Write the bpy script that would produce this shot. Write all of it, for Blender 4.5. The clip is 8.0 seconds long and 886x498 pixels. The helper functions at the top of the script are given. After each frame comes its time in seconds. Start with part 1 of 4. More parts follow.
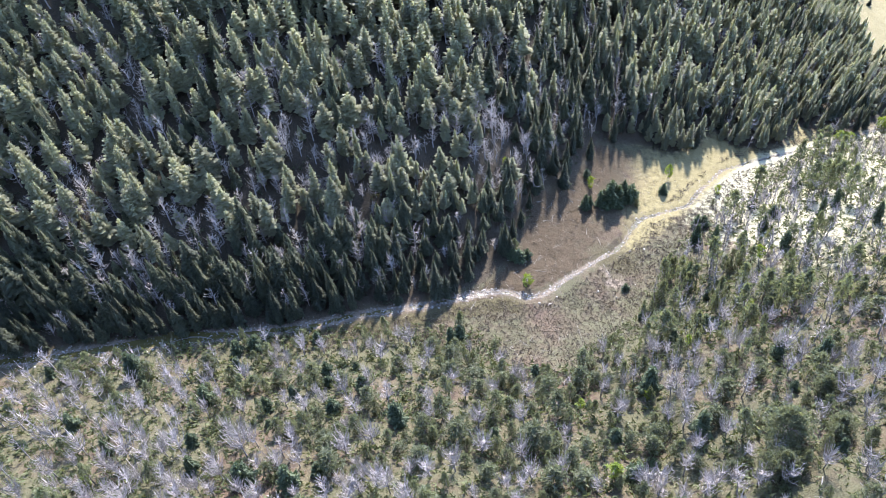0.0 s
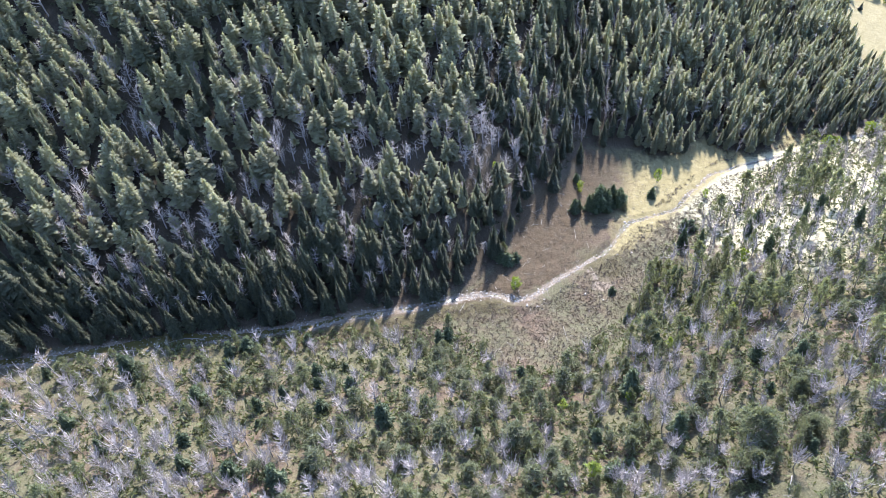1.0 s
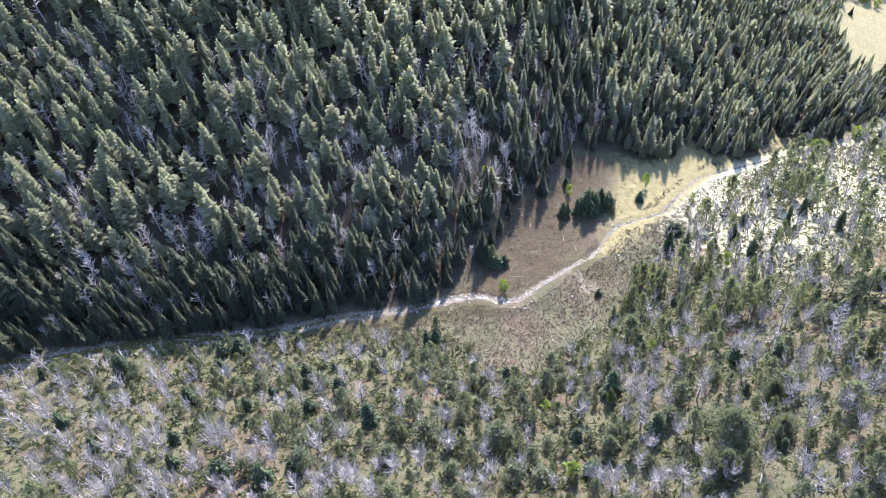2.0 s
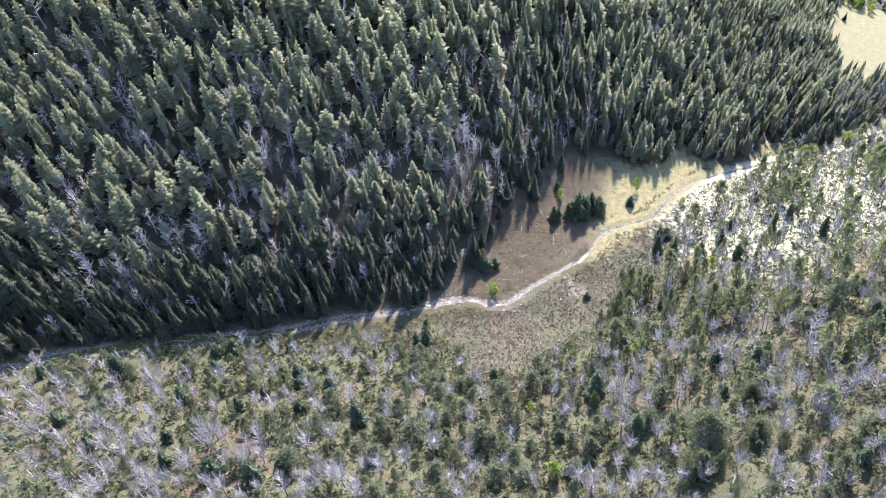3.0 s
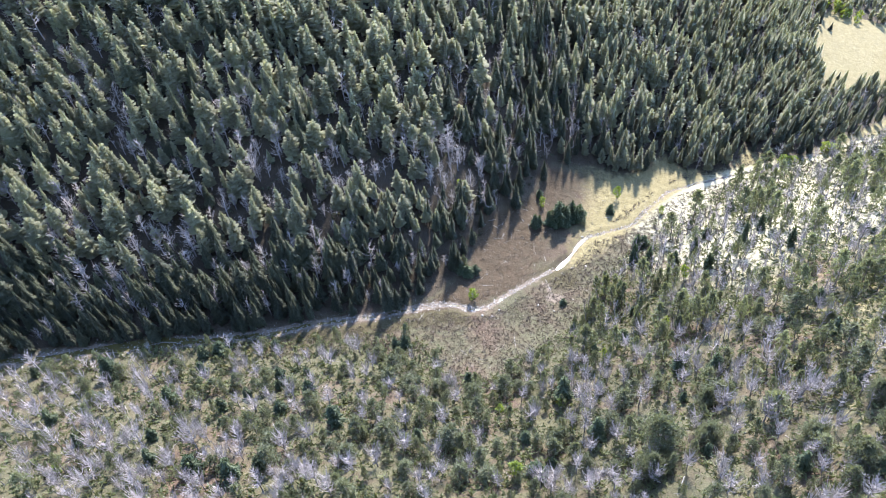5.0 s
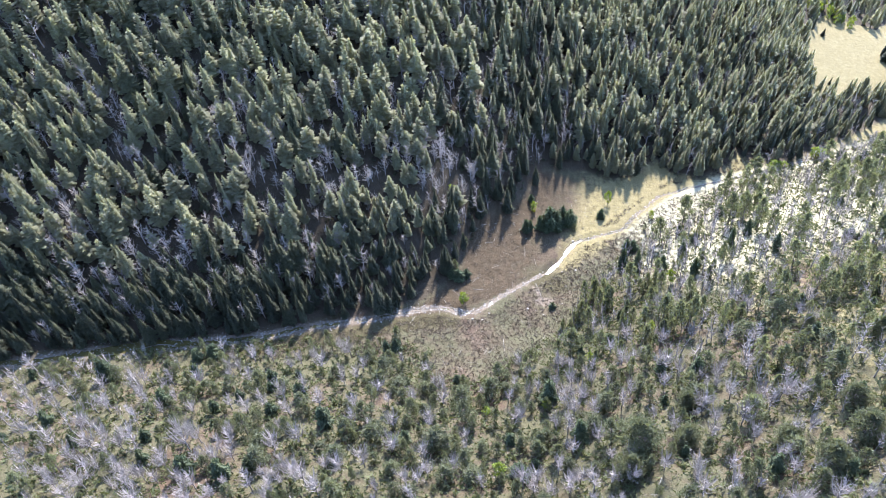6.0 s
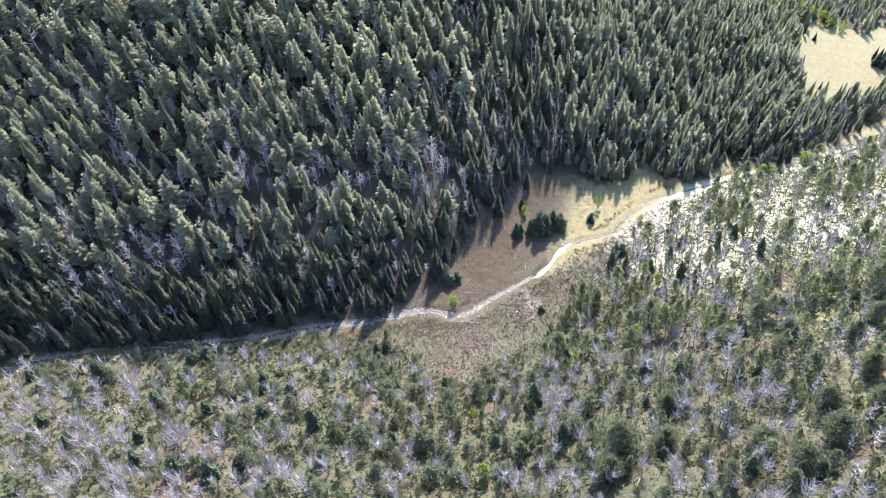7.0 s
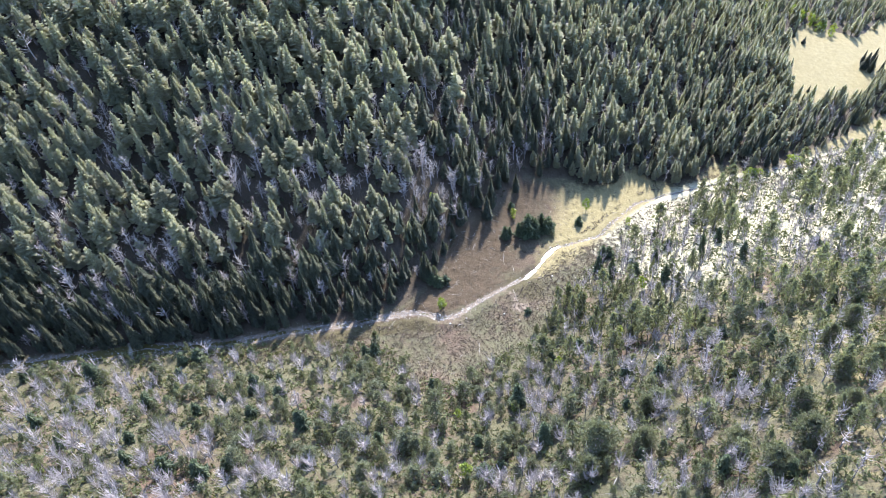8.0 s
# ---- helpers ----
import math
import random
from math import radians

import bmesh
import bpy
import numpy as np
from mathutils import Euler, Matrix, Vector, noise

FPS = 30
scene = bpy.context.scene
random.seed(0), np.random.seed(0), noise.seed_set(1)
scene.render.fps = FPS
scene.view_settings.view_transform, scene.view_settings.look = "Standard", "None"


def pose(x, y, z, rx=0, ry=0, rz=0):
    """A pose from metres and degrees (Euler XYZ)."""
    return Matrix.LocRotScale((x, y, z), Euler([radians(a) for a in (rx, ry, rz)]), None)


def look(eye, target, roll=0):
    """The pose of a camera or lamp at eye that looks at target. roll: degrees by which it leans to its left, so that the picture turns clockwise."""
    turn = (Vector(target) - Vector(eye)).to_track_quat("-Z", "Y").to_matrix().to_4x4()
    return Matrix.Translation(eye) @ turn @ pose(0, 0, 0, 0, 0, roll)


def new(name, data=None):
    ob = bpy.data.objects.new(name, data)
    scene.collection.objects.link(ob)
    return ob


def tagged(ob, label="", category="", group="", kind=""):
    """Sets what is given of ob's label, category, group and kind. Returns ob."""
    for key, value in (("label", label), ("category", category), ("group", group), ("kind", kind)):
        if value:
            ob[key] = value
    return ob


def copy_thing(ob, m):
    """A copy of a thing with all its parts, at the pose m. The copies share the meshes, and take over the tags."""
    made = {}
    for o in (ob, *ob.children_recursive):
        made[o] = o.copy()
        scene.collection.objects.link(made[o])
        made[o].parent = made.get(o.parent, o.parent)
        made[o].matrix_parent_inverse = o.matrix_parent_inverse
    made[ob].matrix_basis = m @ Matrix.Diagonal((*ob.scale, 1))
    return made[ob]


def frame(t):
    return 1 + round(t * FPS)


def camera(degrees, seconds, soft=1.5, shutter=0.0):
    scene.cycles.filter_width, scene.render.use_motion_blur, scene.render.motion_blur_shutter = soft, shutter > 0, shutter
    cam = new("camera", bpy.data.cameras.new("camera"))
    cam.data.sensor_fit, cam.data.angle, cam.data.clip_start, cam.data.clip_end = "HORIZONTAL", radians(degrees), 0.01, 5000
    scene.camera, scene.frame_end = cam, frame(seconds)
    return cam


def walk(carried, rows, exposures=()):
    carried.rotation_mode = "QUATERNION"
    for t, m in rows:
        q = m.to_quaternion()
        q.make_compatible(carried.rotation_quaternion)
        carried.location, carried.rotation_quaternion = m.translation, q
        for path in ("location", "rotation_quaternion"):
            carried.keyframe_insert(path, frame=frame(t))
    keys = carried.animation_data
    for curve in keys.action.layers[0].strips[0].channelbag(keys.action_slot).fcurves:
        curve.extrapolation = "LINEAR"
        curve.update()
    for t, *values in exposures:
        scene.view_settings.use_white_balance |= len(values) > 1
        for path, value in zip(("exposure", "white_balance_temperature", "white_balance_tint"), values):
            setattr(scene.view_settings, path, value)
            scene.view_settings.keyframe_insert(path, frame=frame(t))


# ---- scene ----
cam = camera(65.0, 8.0, soft=0.75)
METRES, EYE, TILT, LEAN, TURN = 36.0, 123.0, -43.0, 0.0, 0.0
ROWS = [
    (0.0, 0.0, 0.0, 0.0, 0.0, 0.0, -0.0),
    (0.5, 0.0409, -0.0451, 0.0104, 0.1, 0.03, -0.06),
    (1.0, 0.084, -0.0905, 0.0223, 0.17, 0.01, -0.06),
    (1.5, 0.1267, -0.1353, 0.0337, 0.2, -0.01, -0.09),
    (3.0, 0.2525, -0.2681, 0.0727, 0.51, -0.04, -0.39),
    (3.5, 0.2974, -0.3119, 0.0858, 0.63, -0.05, -0.51),
    (4.0, 0.3396, -0.3551, 0.0998, 0.71, -0.08, -0.57),
    (4.5, 0.3853, -0.398, 0.1141, 0.83, -0.12, -0.68),
    (6.0, 0.5157, -0.5258, 0.1573, 1.15, -0.04, -0.88),
    (6.5, 0.5608, -0.5674, 0.1717, 1.25, -0.04, -0.9),
    (7.0, 0.604, -0.6083, 0.1867, 1.3, -0.02, -0.89),
    (7.5, 0.6476, -0.6488, 0.2026, 1.29, -0.05, -0.89),
    (8.0, 0.6912, -0.6881, 0.2169, 1.26, -0.08, -0.88),
]
walk(cam, [(t, pose(0, 0, EYE, TILT, LEAN, TURN) @ pose(METRES * x, METRES * y, METRES * z, 90 + pitch, roll, yaw)) for t, x, y, z, yaw, pitch, roll in ROWS],
     [(0.0, 3.3, 6050, 14), (8.0, 3.3, 6050, 14)])

# ---- light: high broken cloud, sun ahead over the spruce hill ----
SUN_UP, SUN_RIGHT = 43.2, 9.8
SUN_WAY = Vector((math.cos(radians(SUN_UP)) * math.sin(radians(SUN_RIGHT)), math.cos(radians(SUN_UP)) * math.cos(radians(SUN_RIGHT)), math.sin(radians(SUN_UP))))
world = bpy.data.worlds.new("sky")
scene.world = world
world.use_nodes = True
sky = world.node_tree.nodes.new("ShaderNodeTexSky")
sky.sky_type, sky.sun_disc = "NISHITA", False
sky.sun_elevation, sky.sun_rotation = radians(SUN_UP), radians(SUN_RIGHT)
sky.altitude, sky.air_density, sky.dust_density = 2000, 1.0, 1.5
world.node_tree.links.new(sky.outputs["Color"], world.node_tree.nodes["Background"].inputs["Color"])
world.node_tree.nodes["Background"].inputs["Strength"].default_value = 0.15
sun_data = bpy.data.lights.new("sun", "SUN")
sun_data.energy, sun_data.angle, sun_data.color = 2.7, radians(4.0), (1.0, 0.95, 0.87)
sun = new("sun", sun_data)
sun.matrix_world = look(SUN_WAY * 600, (0, 0, 0))

# ---- the shape of the valley ----
AXIS_X = [-400, -140, -86, -54, -9, 23, 46, 64, 80, 96, 129, 160, 220, 320, 600]
AXIS_Y = [20, 80, 91, 97.5, 108, 116, 134, 152, 169, 182, 194, 205, 235, 280, 380]
FINE_X = np.arange(-400.0, 601.0, 2.0)
FINE_Y = np.convolve(np.pad(np.interp(FINE_X, AXIS_X, AXIS_Y), 12, mode="edge"), np.hanning(27)[1:-1] / np.hanning(27).sum(), "valid")
FINE_G = np.gradient(FINE_Y, 2.0)


def softplus(v, w):
    return w * np.logaddexp(0.0, v / w)


def side(x, y):
    """Metres from the valley's axis; positive towards the spruce hill."""
    return (y - np.interp(x, FINE_X, FINE_Y)) / np.sqrt(1 + np.interp(x, FINE_X, FINE_G) ** 2)


def base_height(x, y):
    """The valley without its small unevenness: floor, spruce hill beyond, burnt slope on the near side."""
    x, y = np.asarray(x, float), np.asarray(y, float)
    d = side(x, y)
    floor = np.interp(x, [-400, -86, 23, 64, 144, 250, 600], [28, 7.2, 0.0, -3.2, -4.0, -12, -26])
    flat_far = np.interp(x, [-60, 0, 25, 44, 74, 110, 160], [7, 8, 18, 25, 11, 10, 14])
    steep_far = np.interp(x, [-60, 20, 50, 92, 125, 165, 230, 400], [0.50, 0.47, 0.58, 0.52, 0.30, 0.12, 0.04, 0.04])
    flat_near = np.interp(x, [-60, 0, 25, 60, 110, 160], [7, 9, 15, 15, 13, 14])
    steep_near = np.interp(x, [-60, 10, 35, 55, 75, 110, 200], [0.51, 0.45, 0.56, 0.70, 0.64, 0.47, 0.45])
    far = steep_far * softplus(d - flat_far, 3.0)
    far = np.where(far > 90, 90 + (far - 90) * 0.4, far)
    return floor + far + steep_near * softplus(-d - flat_near, 4.0)

# ---- materials ----
def material(name):
    m = bpy.data.materials.new(name)
    m.use_nodes = True
    nodes, links = m.node_tree.nodes, m.node_tree.links
    nodes.clear()
    out = nodes.new("ShaderNodeOutputMaterial")
    bsdf = nodes.new("ShaderNodeBsdfPrincipled")
    links.new(bsdf.outputs[0], out.inputs["Surface"])
    return m, nodes, links, bsdf, out


def noise_node(nodes, links, scale, detail=4.0, rough=0.6, coords="Object"):
    tc = nodes.new("ShaderNodeTexCoord")
    n = nodes.new("ShaderNodeTexNoise")
    n.inputs["Scale"].default_value, n.inputs["Detail"].default_value, n.inputs["Roughness"].default_value = scale, detail, rough
    links.new(tc.outputs[coords], n.inputs["Vector"])
    return n.outputs["Fac"]


def ramp(nodes, links, value, stops):
    r = nodes.new("ShaderNodeValToRGB")
    while len(r.color_ramp.elements) < len(stops):
        r.color_ramp.elements.new(0.5)
    for e, (p, c) in zip(r.color_ramp.elements, stops):
        e.position, e.color = p, (*c, 1)
    links.new(value, r.inputs["Fac"])
    return r.outputs["Color"]


def mix(nodes, links, fac, a, b, kind="MIX"):
    n = nodes.new("ShaderNodeMix")
    n.data_type, n.blend_type = "RGBA", kind
    if isinstance(fac, float):
        n.inputs[0].default_value = fac
    else:
        links.new(fac, n.inputs[0])
    for socket, v in ((n.inputs[6], a), (n.inputs[7], b)):
        if isinstance(v, tuple):
            socket.default_value = (*v, 1)
        else:
            links.new(v, socket)
    return n.outputs[2]


def calc(nodes, links, op, a, b):
    n = nodes.new("ShaderNodeMath")
    n.operation = op
    n.use_clamp = op in ("MULTIPLY_ADD",)
    for socket, v in ((n.inputs[0], a), (n.inputs[1], b)):
        if isinstance(v, (int, float)):
            socket.default_value = v
        else:
            links.new(v, socket)
    return n.outputs[0]


def bump(nodes, links, bsdf, height, strength, distance):
    b = nodes.new("ShaderNodeBump")
    b.inputs["Strength"].default_value, b.inputs["Distance"].default_value = strength, distance
    links.new(height, b.inputs["Height"])
    links.new(b.outputs[0], bsdf.inputs["Normal"])


def foliage(name, dark, light, through_light, thin=0.3, relief=0.22):
    """Needles or leaves: tint per plant, per bough and per patch, some light passing through."""
    m, nodes, links, bsdf, out = material(name)
    info = nodes.new("ShaderNodeObjectInfo")
    geo = nodes.new("ShaderNodeNewGeometry")
    tree = nodes.new("ShaderNodeAttribute")
    tree.attribute_name = "tint"
    patch = noise_node(nodes, links, 0.12, 2.0)
    needles = noise_node(nodes, links, 3.2, 3.0, 0.7)
    fac = calc(nodes, links, "MULTIPLY", geo.outputs["Random Per Island"], 0.26)
    fac = calc(nodes, links, "ADD", fac, calc(nodes, links, "MULTIPLY", info.outputs["Random"], 0.30))
    fac = calc(nodes, links, "ADD", fac, calc(nodes, links, "MULTIPLY", tree.outputs["Fac"], 0.45))
    fac = calc(nodes, links, "ADD", fac, calc(nodes, links, "MULTIPLY", calc(nodes, links, "SUBTRACT", patch, 0.5), 0.7))
    fac = calc(nodes, links, "ADD", fac, calc(nodes, links, "MULTIPLY", calc(nodes, links, "SUBTRACT", needles, 0.5), 1.1))
    col = ramp(nodes, links, fac, [(0.0, dark), (1.0, light)])
    bump(nodes, links, bsdf, needles, 0.8, relief)
    links.new(col, bsdf.inputs["Base Color"])
    bsdf.inputs["Roughness"].default_value = 0.62
    bsdf.inputs["Specular IOR Level"].default_value = 0.25
    tl = nodes.new("ShaderNodeBsdfTranslucent")
    tinted = mix(nodes, links, 1.0, col, through_light, "MULTIPLY")
    links.new(tinted, tl.inputs["Color"])
    ms = nodes.new("ShaderNodeMixShader")
    ms.inputs[0].default_value = thin
    links.new(bsdf.outputs[0], ms.inputs[1])
    links.new(tl.outputs[0], ms.inputs[2])
    links.new(ms.outputs[0], out.inputs["Surface"])
    return m


def woody(name, dark, light, rough=0.85, scale=3.0):
    m, nodes, links, bsdf, out = material(name)
    info = nodes.new("ShaderNodeObjectInfo")
    geo = nodes.new("ShaderNodeNewGeometry")
    grain = noise_node(nodes, links, scale, 5.0)
    fac = calc(nodes, links, "ADD", calc(nodes, links, "MULTIPLY", grain, 0.7), calc(nodes, links, "MULTIPLY", geo.outputs["Random Per Island"], 0.4))
    fac = calc(nodes, links, "ADD", fac, calc(nodes, links, "MULTIPLY", info.outputs["Random"], 0.3))
    links.new(ramp(nodes, links, fac, [(0.15, dark), (1.0, light)]), bsdf.inputs["Base Color"])
    bsdf.inputs["Roughness"].default_value = rough
    bump(nodes, links, bsdf, grain, 0.5, 0.03)
    return m


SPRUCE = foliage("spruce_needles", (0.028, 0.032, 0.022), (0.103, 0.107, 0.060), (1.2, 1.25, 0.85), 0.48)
# yellow-green pines, their needles paled further to carry sunlight on the hill
SUNLIT_PINE = foliage("sunlit_pine_needles", (0.134, 0.133, 0.093), (0.330, 0.320, 0.204), (1.2, 1.22, 0.85), 0.6)
PINE = foliage("pine_needles", (0.058, 0.065, 0.039), (0.172, 0.179, 0.099), (1.25, 1.25, 0.85), 0.55)
FIR = foliage("fir_needles", (0.036, 0.050, 0.029), (0.108, 0.126, 0.063), (1.3, 1.35, 0.8), 0.42)
ASPEN = foliage("aspen_leaves", (0.109, 0.147, 0.025), (0.184, 0.217, 0.050), (1.6, 1.5, 0.6), 0.45)
SAGE = foliage("sage_leaves", (0.036, 0.027, 0.021), (0.142, 0.106, 0.080), (1.2, 1.2, 0.9), 0.2)
STRAW = foliage("straw_blades", (0.070, 0.064, 0.037), (0.156, 0.139, 0.090), (1.2, 1.15, 0.9), 0.3)
BUSH = foliage("bush_leaves", (0.044, 0.051, 0.021), (0.114, 0.121, 0.051), (1.2, 1.2, 0.8), 0.35)
BARK = woody("bark", (0.045, 0.038, 0.032), (0.14, 0.12, 0.10))
GREY_WOOD = woody("weathered_dead_wood", (0.097, 0.083, 0.077), (0.243, 0.208, 0.194))
PALE_BARK = woody("pale_bark", (0.20, 0.19, 0.16), (0.42, 0.40, 0.34))
# lighter copy of the weathered wood, sunlight put into its colour
SUNLIT_WOOD = woody("sunlit_dead_wood", (0.136, 0.116, 0.100), (0.315, 0.270, 0.238))
DARK_WOOD = woody("charred_dead_trunk", (0.040, 0.034, 0.031), (0.172, 0.153, 0.145))
LOG_WOOD = woody("bleached_log_wood", (0.109, 0.094, 0.076), (0.224, 0.202, 0.173))


def stone_material():
    m, nodes, links, bsdf, out = material("river_stone")
    geo = nodes.new("ShaderNodeNewGeometry")
    grain = noise_node(nodes, links, 6.0, 5.0)
    fac = calc(nodes, links, "ADD", calc(nodes, links, "MULTIPLY", geo.outputs["Random Per Island"], 0.8), calc(nodes, links, "MULTIPLY", grain, 0.35))
    links.new(ramp(nodes, links, fac, [(0.1, (0.036, 0.031, 0.027)), (0.6, (0.112, 0.097, 0.082)), (1.0, (0.235, 0.213, 0.186))]), bsdf.inputs["Base Color"])
    bsdf.inputs["Roughness"].default_value = 0.75
    bump(nodes, links, bsdf, grain, 0.4, 0.03)
    return m


def water_material():
    m, nodes, links, bsdf, out = material("creek_water")
    wave = noise_node(nodes, links, 1.6, 4.0, 0.65)
    bsdf.inputs["Base Color"].default_value = (0.050, 0.042, 0.016, 1)
    bsdf.inputs["Roughness"].default_value = 0.07
    bsdf.inputs["IOR"].default_value = 1.33
    bump(nodes, links, bsdf, wave, 0.03, 0.03)
    return m


def ground_material():
    """Dry soil with grass, shaded brown, gravel and needle litter where the plan's covers lie, broken up at several
    scales.
    """
    m, nodes, links, bsdf, out = material("valley_ground")

    def cover(name):
        a = nodes.new("ShaderNodeAttribute")
        a.attribute_name = name
        return a.outputs["Fac"]

    big = noise_node(nodes, links, 0.07, 5.0)
    mid = noise_node(nodes, links, 0.6, 6.0, 0.65)
    fine = noise_node(nodes, links, 3.5, 6.0, 0.7)
    both = calc(nodes, links, "ADD", calc(nodes, links, "MULTIPLY", mid, 0.5), calc(nodes, links, "MULTIPLY", fine, 0.5))
    soil = ramp(nodes, links, both, [(0.30, (0.021, 0.014, 0.008)), (0.46, (0.046, 0.030, 0.020)), (0.56, (0.080, 0.054, 0.036)), (0.68, (0.165, 0.120, 0.086))])
    dry = ramp(nodes, links, fine, [(0.3, (0.026, 0.024, 0.011)), (0.5, (0.047, 0.043, 0.022)), (0.7, (0.076, 0.071, 0.038))])
    green = ramp(nodes, links, both, [(0.3, (0.074, 0.061, 0.022)), (0.55, (0.130, 0.106, 0.050)), (0.75, (0.195, 0.164, 0.092))])
    # brown meadow soil, darkened in colour to imitate cloud shade
    mud = ramp(nodes, links, both, [(0.3, (0.018, 0.014, 0.006)), (0.55, (0.039, 0.026, 0.014)), (0.75, (0.073, 0.051, 0.031))])
    gravel = ramp(nodes, links, fine, [(0.3, (0.044, 0.031, 0.022)), (0.5, (0.098, 0.076, 0.055)), (0.7, (0.176, 0.139, 0.105))])
    litter = ramp(nodes, links, fine, [(0.3, (0.015, 0.012, 0.007)), (0.55, (0.037, 0.028, 0.018)), (0.75, (0.073, 0.056, 0.039))])

    def masked(name, soft):
        n = calc(nodes, links, "ADD", cover(name), calc(nodes, links, "MULTIPLY", calc(nodes, links, "SUBTRACT", mid, 0.5), soft))
        r = nodes.new("ShaderNodeMapRange")
        r.inputs[1].default_value, r.inputs[2].default_value = 0.35, 0.65
        links.new(n, r.inputs[0])
        return r.outputs[0]

    patch = nodes.new("ShaderNodeMapRange")
    patch.inputs[1].default_value, patch.inputs[2].default_value = 0.38, 0.54
    links.new(calc(nodes, links, "ADD", calc(nodes, links, "MULTIPLY", big, 0.6), calc(nodes, links, "MULTIPLY", mid, 0.4)), patch.inputs[0])
    col = mix(nodes, links, patch.outputs[0], soil, dry)
    wet = ramp(nodes, links, both, [(0.3, (0.018, 0.015, 0.005)), (0.5, (0.038, 0.031, 0.013)), (0.72, (0.074, 0.059, 0.031))])
    # pale dry grass, its colour raised further to imitate sunlit ground
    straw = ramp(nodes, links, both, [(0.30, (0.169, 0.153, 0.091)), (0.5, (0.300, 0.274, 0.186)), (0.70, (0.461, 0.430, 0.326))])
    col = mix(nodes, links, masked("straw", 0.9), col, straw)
    col = mix(nodes, links, masked("litter", 1.0), col, litter)
    col = mix(nodes, links, masked("grass", 1.0), col, green)
    col = mix(nodes, links, masked("mud", 1.0), col, mud)
    col = mix(nodes, links, masked("wet", 0.9), col, wet)
    col = mix(nodes, links, masked("gravel", 1.4), col, gravel)
    links.new(col, bsdf.inputs["Base Color"])
    bsdf.inputs["Roughness"].default_value = 0.92
    bsdf.inputs["Specular IOR Level"].default_value = 0.2
    bump(nodes, links, bsdf, calc(nodes, links, "ADD", fine, calc(nodes, links, "MULTIPLY", mid, 1.5)), 0.9, 0.25)
    return m


PALE_STONE, WATER, GROUND = stone_material(), water_material(), ground_material()


# ---- meshes from arrays ----
def tri_mesh(name, verts, tris, mat, smooth=False):
    verts, tris = np.asarray(verts, np.float32), np.asarray(tris, np.int32)
    me = bpy.data.meshes.new(name)
    me.vertices.add(len(verts))
    me.vertices.foreach_set("co", verts.ravel())
    me.loops.add(tris.size)
    me.loops.foreach_set("vertex_index", tris.ravel())
    me.polygons.add(len(tris))
    me.polygons.foreach_set("loop_start", np.arange(0, tris.size, 3, dtype=np.int32))
    me.polygons.foreach_set("use_smooth", np.full(len(tris), smooth))
    me.materials.append(mat)
    me.update(calc_edges=True)
    return me


def part(name, me, parent, label=""):
    ob = new(name, me)
    ob.parent = parent
    return tagged(ob, label)


class Heap:
    """Many small shapes gathered into one mesh."""

    def __init__(self):
        self.v, self.f, self.t, self.n = [], [], [], 0

    def add(self, shape, m=None, tint=0.0):
        v, f = shape
        self.t.append(np.full(len(v), tint, np.float32))
        if m is not None:
            a = np.array(m)
            v = v @ a[:3, :3].T + a[:3, 3]
        self.v.append(v)
        self.f.append(np.asarray(f) + self.n)
        self.n += len(v)

    def shape(self):
        return np.concatenate(self.v), np.concatenate(self.f)

    def mesh(self, name, mat, smooth=False):
        me = tri_mesh(name, *self.shape(), mat, smooth)
        me.attributes.new("tint", "FLOAT", "POINT").data.foreach_set("value", np.concatenate(self.t))
        return me

    def thing(self, name, mat, smooth=False, **tags):
        return tagged(new(name, tri_mesh(name, *self.shape(), mat, smooth)), **tags)


def hashed(i, j, k):
    h = np.sin(i * 127.1 + j * 311.7 + k * 74.7) * 43758.5453
    return h - np.floor(h)


def value_noise(x, y, k=0):
    i, j = np.floor(x), np.floor(y)
    u, v = x - i, y - j
    u, v = u * u * (3 - 2 * u), v * v * (3 - 2 * v)
    return ((hashed(i, j, k) * (1 - u) + hashed(i + 1, j, k) * u) * (1 - v) + (hashed(i, j + 1, k) * (1 - u) + hashed(i + 1, j + 1, k) * u) * v)


# ---- the creek's course and the covers of the ground ----
CREEK = np.array([(-220, 52), (-150, 74), (-110, 84), (-91, 89.5), (-79, 91.8), (-66, 95.4), (-54.6, 97.8), (-45, 99.3), (-36, 101.2), (-28, 103.2), (-21, 106.4), (-6, 109.8),
                  (3, 113.2), (9, 115), (15.5, 116.2), (20.6, 114.6), (24.3, 115.7), (30.4, 121.3), (40.3, 129.7), (45, 133.4), (48.8, 138), (52, 143.5), (55.5, 147.4), (63, 150.6),
                  (70, 153.5), (76, 161.5), (85.1, 171), (97, 175.8), (110, 180.5), (122, 184.5), (140, 192.5), (165, 203.5), (193, 224), (250, 256), (320, 285)])
arc = np.concatenate([[0], np.cumsum(np.hypot(*np.diff(CREEK, axis=0).T))])
run = np.arange(0, arc[-1], 0.8)
path_x, path_y = np.interp(run, arc, CREEK[:, 0]), np.interp(run, arc, CREEK[:, 1])
path_y = path_y + 0.5 * (value_noise(run * 0.25, run * 0) - 0.5) + 0.4 * (value_noise(run * 0.7, run * 0, 3) - 0.5)
kernel = np.ones(5) / 5
path_x[2:-2], path_y[2:-2] = np.convolve(path_x, kernel, "valid"), np.convolve(path_y, kernel, "valid")
water_z = np.minimum.accumulate(base_height(path_x, path_y)) - 0.35
pool = (path_x > 44) & (path_x < 57)
water_z[pool] = water_z[pool].min()
